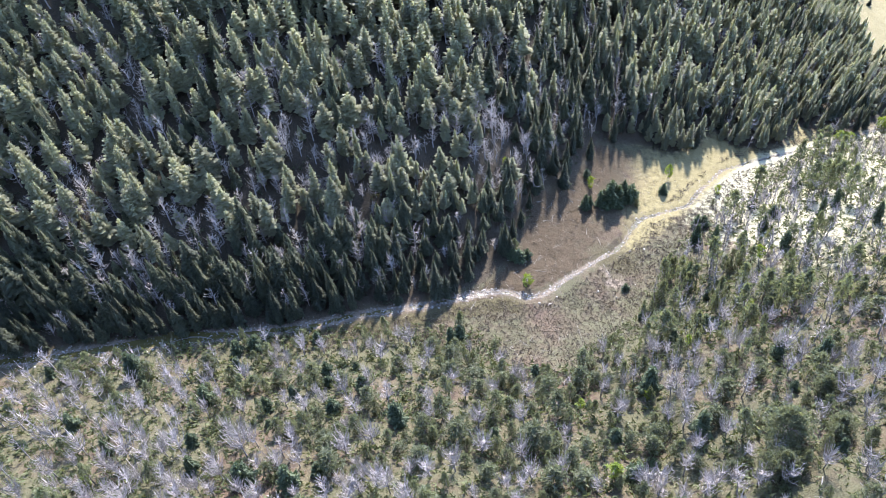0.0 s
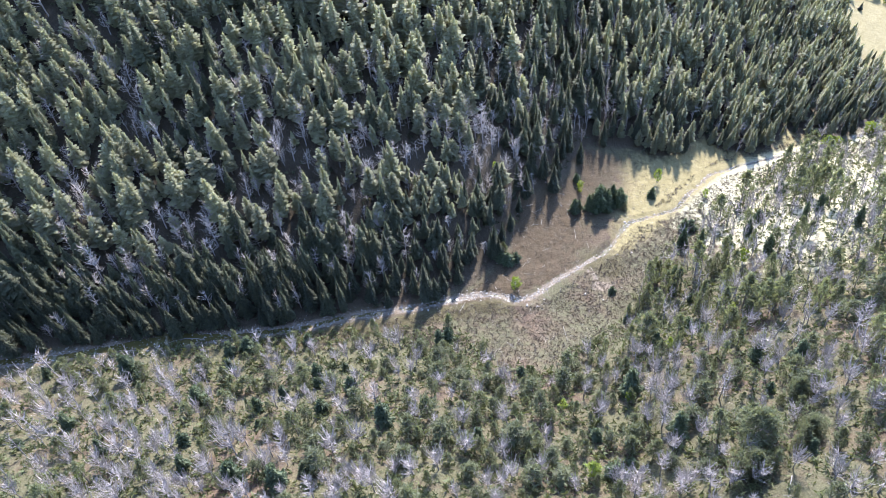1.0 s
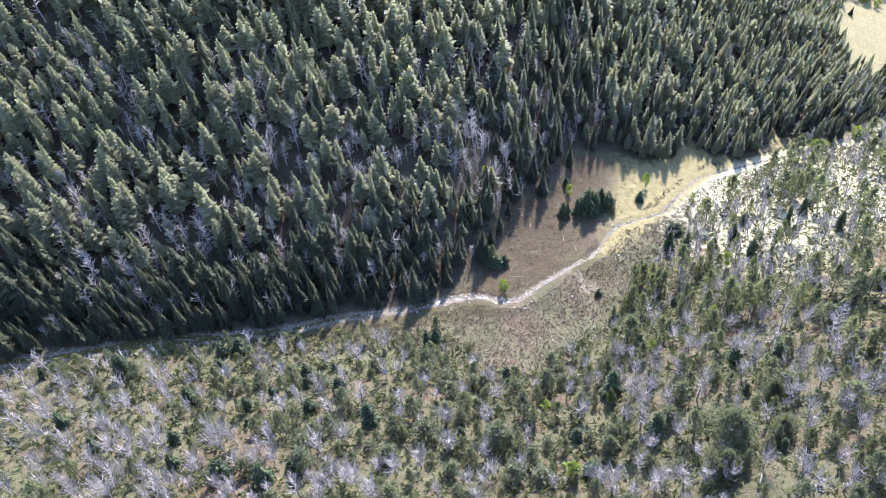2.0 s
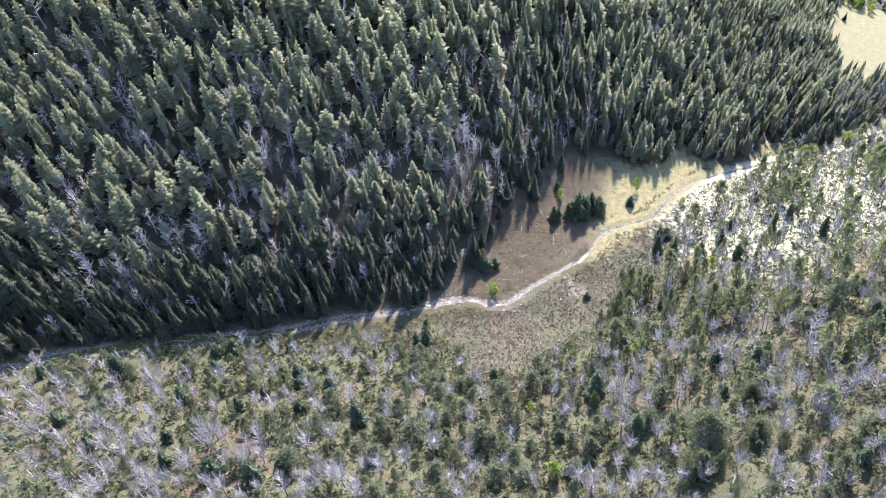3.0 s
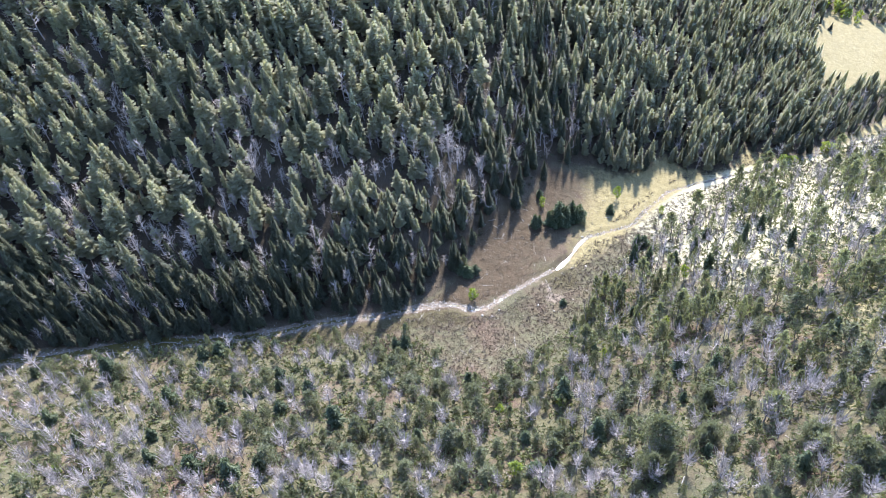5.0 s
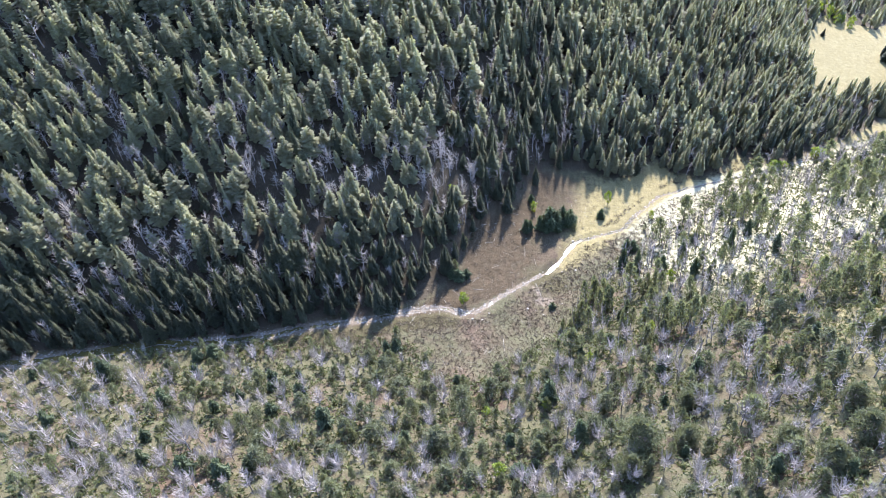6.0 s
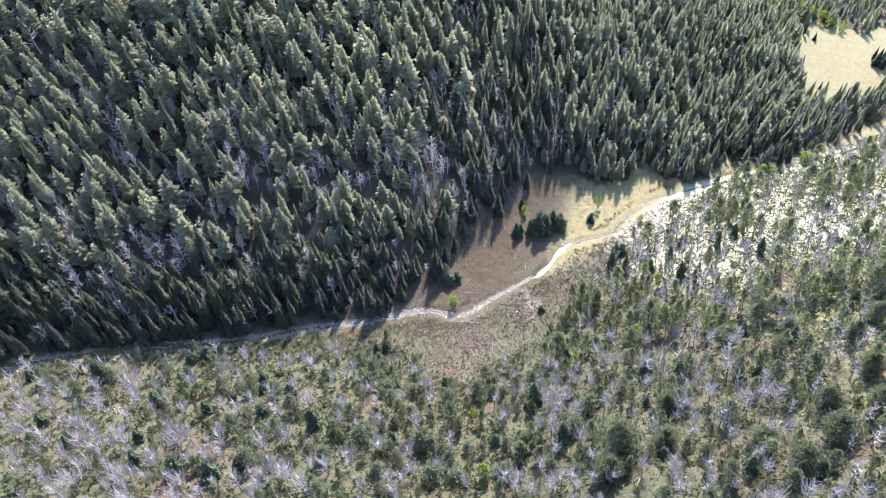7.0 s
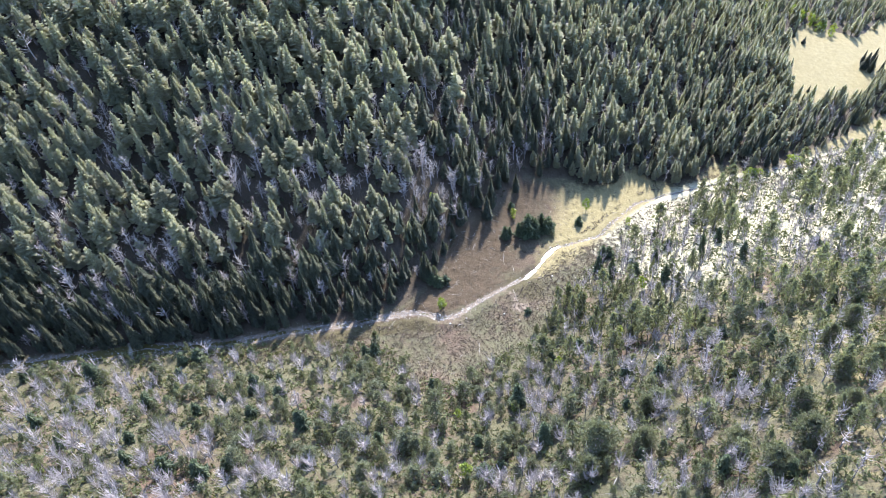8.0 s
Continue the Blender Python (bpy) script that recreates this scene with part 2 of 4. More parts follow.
water_w = np.interp(path_x, [-95, -72, -64, -58, -50, -44, -30, 10, 22, 42, 46, 54, 60, 90, 140], [0.8, 0.7, 1.8, 2.2, 1.2, 0.5, 0.5, 0.28, 0.24, 0.28, 0.5, 0.5, 0.3, 0.25, 0.4]) * (0.75 + 0.5 * value_noise(run * 0.4, run * 0, 9))
bed_w = np.interp(path_x, [-95, -40, -20, 10, 26, 40, 50, 62, 90, 140], [2.6, 2.2, 2.0, 1.6, 1.0, 0.7, 0.5, 0.6, 0.5, 0.7])


def creek_gap(x, y):
    """For every place: metres to the creek's line, and the nearest index on it."""
    x, y = np.ravel(x), np.ravel(y)
    gap, near = np.full(len(x), 1e3), np.zeros(len(x), int)
    close = np.abs(side(x, y)) < 40
    idx = np.nonzero(close)[0]
    for part_ in np.array_split(idx, max(1, len(idx) // 20000)):
        if len(part_):
            d2 = (x[part_, None] - path_x) ** 2 + (y[part_, None] - path_y) ** 2
            near[part_] = d2.argmin(1)
            gap[part_] = np.sqrt(d2.min(1))
    return gap, near


def height(x, y):
    """The finished ground: valley, small unevenness, the creek's bed cut in."""
    shape = np.shape(x)
    x, y = np.ravel(np.asarray(x, float)), np.ravel(np.asarray(y, float))
    d = np.abs(side(x, y))
    z = base_height(x, y)
    rough = np.clip((d - 6) / 25, 0.12, 1) * np.where(side(x, y) > 0, np.interp(x, [140, 165], [1, 0.15]), 1.0)
    z = z + rough * (2.4 * (value_noise(x / 17, y / 17, 1) - 0.5) + 1.1 * (value_noise(x / 6, y / 6, 2) - 0.5)) + 0.25 * np.interp(y, [205, 240], [1.0, 0.25]) * (value_noise(x / 2.2, y / 2.2, 5) - 0.5)
    gap, near = creek_gap(x, y)
    w = water_w[near]
    cut = np.clip((gap - w) / (bed_w[near] + 0.6), 0, 1)
    cut = cut * cut * (3 - 2 * cut)
    z = np.where(gap < 30, (water_z[near] - 0.35 * np.clip(1.15 - gap / w, 0, 1) + 0.06) * (1 - cut) + z * cut, z)
    return z.reshape(shape)


EDGE_X = [-300, -150, -86, -67, -31, -19, -6, 9, 15, 20, 23, 34, 43, 47, 61, 72, 80, 87, 92, 101, 110, 117, 123, 134, 144, 165, 193, 250, 330]
EDGE_Y = [40, 77, 92.6, 97.0, 103.4, 108.6, 112.4, 117.6, 125, 133, 149, 157, 170, 177, 180, 177, 182, 189, 183, 181, 186.5, 195, 191, 191.5, 198, 211, 232, 264, 298]
SCRUB_X = [-300, -90, -60, -28, -3, 12, 15, 25, 34, 46, 50, 61, 73, 89, 93, 100, 108, 120, 134, 146, 163, 180, 330]
SCRUB_Y = [32, 86, 93.2, 99.8, 102.8, 98, 89, 86, 97, 107, 116, 131, 146, 154, 160, 169, 176, 182, 187, 193, 204, 214, 280]
MEADOW = [(158, 236), (184, 240), (206, 262), (236, 282), (300, 310), (300, 345), (236, 326), (212, 300), (186, 304), (168, 280)]


def inside(x, y, ring):
    hit = np.zeros(np.shape(x), bool)
    for (x0, y0), (x1, y1) in zip(ring, ring[1:] + ring[:1]):
        hit ^= ((y0 > y) != (y1 > y)) & (x < (x1 - x0) * (y - y0) / (y1 - y0 + 1e-9) + x0)
    return hit


def wooded(x, y):
    u, v = x + 6 * (value_noise(x / 5, y / 5, 61) - 0.5), y + 5 * (value_noise(x / 6, y / 6, 62) - 0.5)
    return (v > np.interp(u, EDGE_X, EDGE_Y)) & ~inside(u, v, MEADOW)


def blur(v, edge):
    return np.clip(v / edge * 0.5 + 0.5, 0, 1)


def axis(lo, hi, step, fine=()):
    core = np.arange(lo, hi, step)
    for a, b, s in fine:
        core = np.concatenate([core[core < a], np.arange(a, b, s), core[core >= b]])
    out = np.cumsum(step * 1.25 ** np.arange(1, 28))
    return np.concatenate([(lo - out)[::-1], core, hi + out])


gx, gy = axis(-130, 250, 1.35), axis(20, 345, 1.7, [(85, 200, 1.0)])
GX, GY = np.meshgrid(gx, gy)
FX, FY = GX.ravel(), GY.ravel()
far_x, far_y = np.clip(FX, -400, 600), np.clip(FY, -150, 700)
FZ = height(far_x, far_y)
nx, ny = len(gx), len(gy)
cell = (np.arange(ny - 1)[:, None] * nx + np.arange(nx - 1)).ravel()
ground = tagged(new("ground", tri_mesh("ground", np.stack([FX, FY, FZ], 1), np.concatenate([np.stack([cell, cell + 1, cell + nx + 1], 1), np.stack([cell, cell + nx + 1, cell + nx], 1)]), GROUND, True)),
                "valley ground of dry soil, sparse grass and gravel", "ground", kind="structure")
gap, near = creek_gap(FX, FY)
into_wood = blur(FY - np.interp(FX, EDGE_X, EDGE_Y), 4.0) * (1 - inside(FX, FY, MEADOW))
d_side = side(FX, FY)
open_floor = (1 - into_wood) * blur(FY - np.interp(FX, SCRUB_X, SCRUB_Y), 4.0)
left_strip = blur(2.4 - np.abs(gap - 4.3), 1.2) * blur(-d_side + 2, 2) * blur(20 - FX, 5) * blur(FX + 40, 6)
west = blur(12 - FX, 24.0) * (1 - into_wood) * blur(np.interp(FX, SCRUB_X, SCRUB_Y) - FY, 4.0)
wet = np.maximum(left_strip, blur(1 - np.hypot((FX - 44.5) / 6.5, (FY - 128.5) / 6.0), 0.5) * 0.75)
seep = np.full(len(FX), 99.0)
for x0, y0, x1, y1 in ((38.6, 128.0, 40.6, 125.0), (40.6, 125.0, 42.2, 121.6), (40.8, 125.2, 42.6, 126.2)):
    u = np.clip(((FX - x0) * (x1 - x0) + (FY - y0) * (y1 - y0)) / ((x1 - x0) ** 2 + (y1 - y0) ** 2), 0, 1)
    seep = np.minimum(seep, np.hypot(FX - x0 - u * (x1 - x0), FY - y0 - u * (y1 - y0)))
seep = np.minimum(seep, np.maximum(0, np.hypot((FX - 43) / 1.6, FY - 120.4) - 1.3))
# the brown part of the meadow, where cloud shade is painted in
brown = open_floor * blur(d_side + 1, 2.0) * blur(52 - FX + 0.35 * (FY - 150), 14.0)
# straw also spreads over the right slope to paint its sunlight in
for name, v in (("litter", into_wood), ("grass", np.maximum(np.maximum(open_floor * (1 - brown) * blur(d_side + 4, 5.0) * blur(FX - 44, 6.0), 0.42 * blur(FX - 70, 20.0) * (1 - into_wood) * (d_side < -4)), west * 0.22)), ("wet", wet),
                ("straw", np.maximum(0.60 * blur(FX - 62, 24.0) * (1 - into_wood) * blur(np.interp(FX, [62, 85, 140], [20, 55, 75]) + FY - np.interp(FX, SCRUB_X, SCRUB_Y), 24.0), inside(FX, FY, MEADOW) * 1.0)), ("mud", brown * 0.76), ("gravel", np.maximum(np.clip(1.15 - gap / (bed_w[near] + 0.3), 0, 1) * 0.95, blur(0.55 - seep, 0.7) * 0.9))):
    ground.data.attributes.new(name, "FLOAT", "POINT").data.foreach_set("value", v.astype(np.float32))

# the water: one strip along the course
turn_x, turn_y = np.gradient(path_x), np.gradient(path_y)
size = np.hypot(turn_x, turn_y)
side_x, side_y = -turn_y / size, turn_x / size
across = np.array([-1.25, -0.6, 0, 0.6, 1.25])
WV = np.stack([path_x[:, None] + side_x[:, None] * across * water_w[:, None], path_y[:, None] + side_y[:, None] * across * water_w[:, None], np.repeat(water_z[:, None], 5, 1)], 2).reshape(-1, 3)
q = (np.arange(len(run) - 1)[:, None] * 5 + np.arange(4)).ravel()
tagged(new("water", tri_mesh("water", WV, np.concatenate([np.stack([q, q + 5, q + 6], 1), np.stack([q, q + 6, q + 1], 1)]), WATER, True)),
       "shallow olive creek water running over gravel", "creek", kind="structure")


# ---- shapes of plants ----
rng = np.random.default_rng(7)


def tube(points, radii, sides):
    """A tapered, bent stem through the points."""
    points, radii = np.asarray(points, float), np.asarray(radii, float)
    way = np.gradient(points, axis=0)
    way /= np.linalg.norm(way, axis=1)[:, None] + 1e-9
    ref = np.where(np.abs(way[:, 2:3]) > 0.9, [[1.0, 0, 0]], [[0, 0, 1.0]])
    a = np.cross(way, ref)
    a /= np.linalg.norm(a, axis=1)[:, None] + 1e-9
    b = np.cross(way, a)
    ang = np.arange(sides) * 2 * np.pi / sides
    v = points[:, None] + radii[:, None, None] * (a[:, None] * np.cos(ang)[:, None] + b[:, None] * np.sin(ang)[:, None])
    f = []
    for k in range(len(points) - 1):
        for s in range(sides):
            p, r = k * sides + s, k * sides + (s + 1) % sides
            f += [(p, r, r + sides), (p, r + sides, p + sides)]
    return v.reshape(-1, 3), np.array(f)


def girth_at(v, taper):
    """The crown's outline: v runs from its lowest boughs (0) to the tip (1)."""
    return (1 - v) ** taper * np.minimum(1.0, 0.6 + v * 3.5)


def spruce_shape(tall, girth, count=220, bare=0.06, droop=0.45, taper=0.85, ragged=0.22, full=1.0):
    """A narrow conifer: trunk, a dim core and many small roofed boughs, each with an upright shoot and a hanging fringe."""
    grid = np.linspace(0, 0.985, 60)
    weight = np.cumsum(girth_at(grid, taper) + 0.16)
    v = np.interp((np.arange(count) + rng.random(count)) / count, weight / weight[-1], grid)
    az = np.arange(count) * 2.399963 + rng.normal(size=count) * 0.3
    lump = 1 + 0.2 * np.sin(2 * az + rng.uniform(0, 6.28) + v * 7) + 0.12 * np.sin(5 * az + v * 31)
    L = ((girth * girth_at(v, taper) + 0.08) * lump * rng.uniform(1 - ragged, 1 + 0.6 * ragged, count))[:, None]
    z = (bare + (1 - bare) * v) * tall
    D = (droop * (1 - 1.5 * np.maximum(0, v - 0.4)) + rng.uniform(-0.16, 0.16, count))[:, None]
    W = full * (0.17 * L + 0.13) * rng.uniform(0.75, 1.25, (count, 1))
    root = np.stack([z * 0, z * 0, z], 1) + np.array([[0, 0, 1.0]]) * L * np.maximum(droop, 0) * 0.45
    out, across = np.stack([np.cos(az), np.sin(az), az * 0], 1), np.stack([-np.sin(az), np.cos(az), az * 0], 1)
    up = np.array([[0, 0, 1.0]])
    jag = rng.uniform(0.75, 1.2, (count, 4))
    pts = [root + out * L * 0.2 - up * L * D * 0.2, root + out * L * 0.66 * jag[:, :1] + across * W - up * (L * D * 0.66 + 0.05 + 0.05 * L),
           root + out * L * 0.66 * jag[:, 1:2] - across * W - up * (L * D * 0.66 + 0.05 + 0.05 * L), root + out * L - up * L * (D * 0.95 - 0.05),
           root + out * L * 0.85 + across * W * (jag[:, 2:3] - 1.0) * 2 + up * (0.10 * L + 0.12 - L * D * 0.7) * jag[:, 3:4],
           root + out * L * 0.78 - across * W * (jag[:, 2:3] - 1.0) - up * (L * D * 0.8 + (0.12 * L + 0.22) * jag[:, 2:3])]
    faces = np.array([(0, 1, 3), (0, 3, 2), (1, 2, 4), (1, 2, 5)])
    h = Heap()
    h.add((np.stack(pts, 1).reshape(-1, 3), (faces[None] + (np.arange(count) * 6)[:, None, None]).reshape(-1, 3)))
    cv = np.array([0.0, 0.12, 0.4, 0.7, 0.93])
    h.add(tube(np.stack([cv * 0, cv * 0, (bare + (1 - bare) * cv) * tall], 1), girth * girth_at(cv, taper) * 0.45 + 0.03, 6))
    h.add(tube([(0, 0, tall * 0.92), (0, 0, tall * 1.03)], [0.10, 0.01], 3))
    trunk = tube([(0, 0, -0.6), (0, 0, tall * 0.45), (0, 0, tall * 0.92)], [0.018 * tall + 0.04, 0.011 * tall, 0.03], 5)
    return trunk, h.shape()


def tufts(centres, radii, blades, flat=0.8, broad=0.28):
    """Clumps of pointed needle bunches or leaves, one face each."""
    n = len(centres)
    way = rng.normal(size=(n, blades, 3))
    way[..., 2] = way[..., 2] * flat + 0.35
    way /= np.linalg.norm(way, axis=2)[..., None]
    spread = np.cross(way, rng.normal(size=(n, blades, 3)))
    spread /= np.linalg.norm(spread, axis=2)[..., None] + 1e-9
    r = radii[:, None, None] * rng.uniform(0.6, 1.3, (n, blades, 1))
    c = centres[:, None]
    v = np.stack([c + way * r * 0.1 + spread * r * broad, c + way * r * 0.1 - spread * r * broad, c + way * r * 1.15], 2).reshape(-1, 3)
    return v, np.arange(n * blades * 3).reshape(-1, 3)


def pine_shape(tall, girth, bare, clumps, size, blades=6, bend=0.25, peak=0.35):
    """A young pine or leafy tree: bent trunk, few limbs, an airy crown of clumps."""
    sway = rng.uniform(-bend, bend, 2)
    us = np.linspace(0, 1, 5)
    stem = np.stack([sway[0] * us ** 2 * tall * 0.3, sway[1] * us ** 2 * tall * 0.3, us * tall * 0.95 - (us == 0) * 0.5], 1)
    h = Heap()
    h.add(tube(stem, np.interp(us, [0, 1], [0.017 * tall + 0.03, 0.02]), 5))
    u = bare + (1.0 - bare) * rng.random(clumps) ** 0.85
    rel = (u - bare) / (1 - bare)
    reach = girth * np.where(rel < peak, 0.55 + 0.45 * rel / peak, ((1 - rel) / (1 - peak)) ** 0.7 + 0.06)
    lobes = 1 + 0.3 * np.sin(u * 23 + sway[0] * 40)
    a = rng.uniform(0, 6.283, clumps)
    rad = reach * lobes * np.sqrt(rng.uniform(0.15, 1.0, clumps))
    mid = np.stack([np.interp(u, us, stem[:, i]) for i in range(3)], 1)
    c = mid + np.stack([np.cos(a) * rad, np.sin(a) * rad, rng.uniform(-0.2, 0.5, clumps) * size + rad * 0.12], 1)
    for k in range(0, clumps, 5):
        h.add(tube([mid[k] - (0, 0, rad[k] * 0.35), c[k]], [0.03, 0.012], 3))
    return h.shape(), tufts(c, size * rng.uniform(0.75, 1.3, clumps), blades, 0.9, 0.25)


def snag_shape(tall, girth, limbs=30, twigs=3, low=0.22, lift=0.5, stout=1.0):
    """A dead tree: bare bent trunk, limbs that sweep out and up, and fine twigs."""
    sway = rng.uniform(-0.22, 0.22, 2)
    us = np.linspace(0, 1, 6)
    stem = np.stack([sway[0] * us ** 2 * tall * 0.5, sway[1] * us ** 2 * tall * 0.5, us * tall - (us == 0) * 0.5], 1)
    trunk = tube(stem, np.interp(us, [0, 1], [0.018 * tall + 0.03, 0.025]), 5)
    h = Heap()
    for k in range(limbs):
        u = low + (0.98 - low) * (k + rng.random()) / limbs
        root = np.array([np.interp(u, us, stem[:, i]) for i in range(3)])
        a = rng.uniform(0, 6.283)
        L = girth * (1.05 - 0.75 * max(0, u - 0.35)) * rng.uniform(0.5, 1.15)
        rise = lift * rng.uniform(0.4, 1.5)
        out = np.array([math.cos(a), math.sin(a), 0])
        bow = np.array([-math.sin(a), math.cos(a), 0]) * rng.uniform(-0.25, 0.25)
        ps = [root, root + out * L * 0.62 + (0, 0, L * rise * 0.25) + bow * L * 0.6, root + out * L + (0, 0, L * rise * 1.0) + bow * L]
        h.add(tube(ps, [0.05 * stout, 0.036 * stout, 0.010], 3))
        for _ in range(twigs):
            s = rng.uniform(0.0, 0.9)
            p = ps[1] + (ps[2] - ps[1]) * s if rng.random() < 0.6 else ps[0] + (ps[1] - ps[0]) * rng.uniform(0.4, 1.0)
            w = out * rng.uniform(0.1, 0.6) + np.array([*rng.uniform(-0.7, 0.7, 2), rng.uniform(0.1, 0.9)])
            q = p + w * L * 0.40
            h.add((np.array([p + (0.03 * stout, 0, 0.02), p - (0.03 * stout, 0, 0.02), q]), np.array([(0, 1, 2)])))
    return trunk, h.shape()


def lean(x, y):
    """Degrees by which stems stand off the plumb line towards -y and -x: wind and creeping snow bend them down the valley."""
    hill = side(x, y) > 0
    return np.where(hill, 3.0, 0.0), np.where(hill, np.interp(x, [60, 110], [-4.5, 2.0]), -6.0)


class Kind:
    """A kind of tree: a few grown forms, given out as single trees or joined into a wood."""

    def __init__(self, name, forms, stem_mat, crown_mat, stem="trunk", crown="crown"):
        self.name, self.forms, self.names = name, forms, (stem, crown)
        self.mats = (stem_mat, crown_mat)
        self.made = {}

    def plant(self, x, y, size, label, category, group, form=None, turn=None, tip=0.0, spread=1.0):
        k = int(rng.integers(len(self.forms))) if form is None else form
        to_y, to_x = lean(x, y)
        m = pose(x, y, float(height(x, y)), float(to_y) + tip * 6, float(to_x) + tip * 5) @ pose(0, 0, 0, 0, 0, rng.uniform(0, 360) if turn is None else turn)
        if k not in self.made:
            root = new(self.name)
            root.empty_display_size = 0.5
            for n, s, mat in zip(self.names, self.forms[k], self.mats):
                part(n, tri_mesh(n, *s, mat), root)
            self.made[k] = root
            ob = root
            ob.matrix_basis = m
        else:
            ob = copy_thing(self.made[k], m)
        wide = rng.uniform(0.85, 1.15) * spread
        ob.scale = (size * wide * rng.uniform(0.92, 1.08), size * wide * rng.uniform(0.92, 1.08), size)
        return tagged(ob, label, category, group)

    def grow(self, heaps, x, y, size, spread=1.0):
        to_y, to_x = lean(x, y)
        z, wide = height(x, y), rng.uniform(0.72, 1.28, len(x))
        for i in range(len(x)):
            k = int(rng.integers(len(self.forms)))
            m = pose(x[i], y[i], z[i], to_y[i] + rng.normal() * 2.2, to_x[i] + rng.normal() * 2.2) @ pose(0, 0, 0, 0, 0, rng.uniform(0, 360)) @ Matrix.Diagonal((spread * wide[i] * size[i] * rng.uniform(0.9, 1.1), spread * wide[i] * size[i] * rng.uniform(0.9, 1.1), size[i], 1))
            tint = rng.random()
            for heap, s in zip(heaps, self.forms[k]):
                heap.add(s, m, tint)


def heap_of(count, spots, size, blades, spread, mat, name, label, category):
    """Low plants past counting, gathered into one mesh."""
    heap = Heap()
    x, y = spots
    z = height(x, y)
    for k in range(4):
        sel = np.arange(len(x)) % 4 == k
        n = sel.sum()
        at = np.repeat(np.stack([x[sel], y[sel], z[sel]], 1), count, 0)
        big = np.repeat(size[sel], count)
        a, r = rng.uniform(0, 6.283, n * count), np.sqrt(rng.random(n * count)) * spread
        at += np.stack([np.cos(a) * r * big, np.sin(a) * r * big, (0.15 + 0.45 * rng.random(n * count)) * big * (1.1 - r / spread * 0.6)], 1)
        heap.add(tufts(at, big * rng.uniform(0.3, 0.6, n * count), blades, 0.6, 0.26))
    return heap.thing(name, mat, label=label, category=category, kind="stuff")


def log_shape(length, thick, stubs):
    """A fallen stem lying along x, a little bowed, with broken limb stubs."""
    us = np.linspace(0, 1, 6)
    bow = rng.uniform(-0.05, 0.05) * length
    h = Heap()
    h.add(tube(np.stack([(us - 0.5) * length, bow * np.sin(us * 3.1), thick * 0.7 + us * 0.0], 1), np.interp(us, [0, 1], [thick, thick * 0.35]), 6))
    for k in range(stubs):
        u = rng.uniform(0.3, 0.97)
        a = rng.uniform(0.2, 2.9)
        p = np.array([(u - 0.5) * length, bow * math.sin(u * 3.1), thick * 0.7])
        h.add(tube([p, p + np.array([0.35, math.cos(a), 0.6 * math.sin(a)]) * rng.uniform(0.3, 0.9)], [0.04, 0.012], 3))
    return h.shape()


def boulder_shape(r, seed):
    bm = bmesh.new()
    bmesh.ops.create_icosphere(bm, subdivisions=1 if r < 0.25 else 2, radius=1.0)
    v = np.array([p.co for p in bm.verts])
    f = np.array([[p.index for p in face.verts] for face in bm.faces])
    bm.free()
    v = v * (1 + 0.28 * (value_noise(v[:, :1] * 1.7 + seed, v[:, 1:2] * 1.7 + v[:, 2:] * 2.1, seed) - 0.5) * 2)
    return v * (r, r * 0.8, r * 0.55), f


def scatter(x0, x1, y0, y1, step, jitter=0.45):
    xs, ys = np.meshgrid(np.arange(x0, x1, step), np.arange(y0, y1, step))
    xs, ys = xs + (np.arange(xs.shape[0])[:, None] % 2) * step * 0.5, ys
    return (xs + rng.uniform(-jitter, jitter, xs.shape) * step).ravel(), (ys + rng.uniform(-jitter, jitter, ys.shape) * step).ravel()


spruce = Kind("spruce_tree", [spruce_shape(t, g, n, b) for t, g, n, b in ((12.5, 2.3, 270, .03), (14, 2.1, 270, .06), (10.5, 2.4, 240, .03), (15, 2.0, 280, .08), (11.5, 1.9, 230, .05), (8.5, 2.0, 200, .02))], BARK, SPRUCE)
spruce_far = Kind("spruce_far", [spruce_shape(t, g, n, b, .42, .85, .22, 1.25) for t, g, n, b in ((13, 2.5, 160, .08), (14.5, 2.3, 165, .12), (11, 2.5, 145, .06), (15.5, 2.2, 170, .15), (12, 2.0, 145, .10), (9.5, 2.2, 120, .05))], BARK, SPRUCE)
spruce_distant = Kind("spruce_distant", [spruce_shape(t, g, n, b, .40, .85, .20, 1.6) for t, g, n, b in ((13, 2.5, 95, .08), (14.5, 2.3, 100, .12), (11, 2.5, 85, .06), (12, 2.0, 90, .10), (13.5, 2.6, 100, .10))], BARK, SPRUCE)
hill_pine = Kind("hill_pine_tree", [spruce_shape(t, g, n, b, dr, tp, .3, 1.2) for t, g, n, b, dr, tp in ((12.5, 2.4, 150, .12, -.02, .62), (13.5, 2.2, 150, .16, .05, .68), (11, 2.5, 140, .10, -.08, .56), (14.5, 2.0, 150, .18, 0, .72), (9.5, 2.3, 130, .1, -.05, .58), (12, 2.2, 140, .22, -.1, .55), (8, 2.0, 115, .06, .05, .65))], BARK, SUNLIT_PINE)
hill_pine_far = Kind("hill_pine_far", [spruce_shape(t, g, n, b, dr, tp, .3, 1.8) for t, g, n, b, dr, tp in ((12.5, 2.7, 74, .12, -.12, .6), (13.5, 2.4, 76, .16, -.08, .66), (11, 2.7, 68, .10, -.15, .55), (14, 2.3, 76, .18, -.1, .68), (9, 2.5, 62, .08, -.1, .6))], BARK, SUNLIT_PINE)
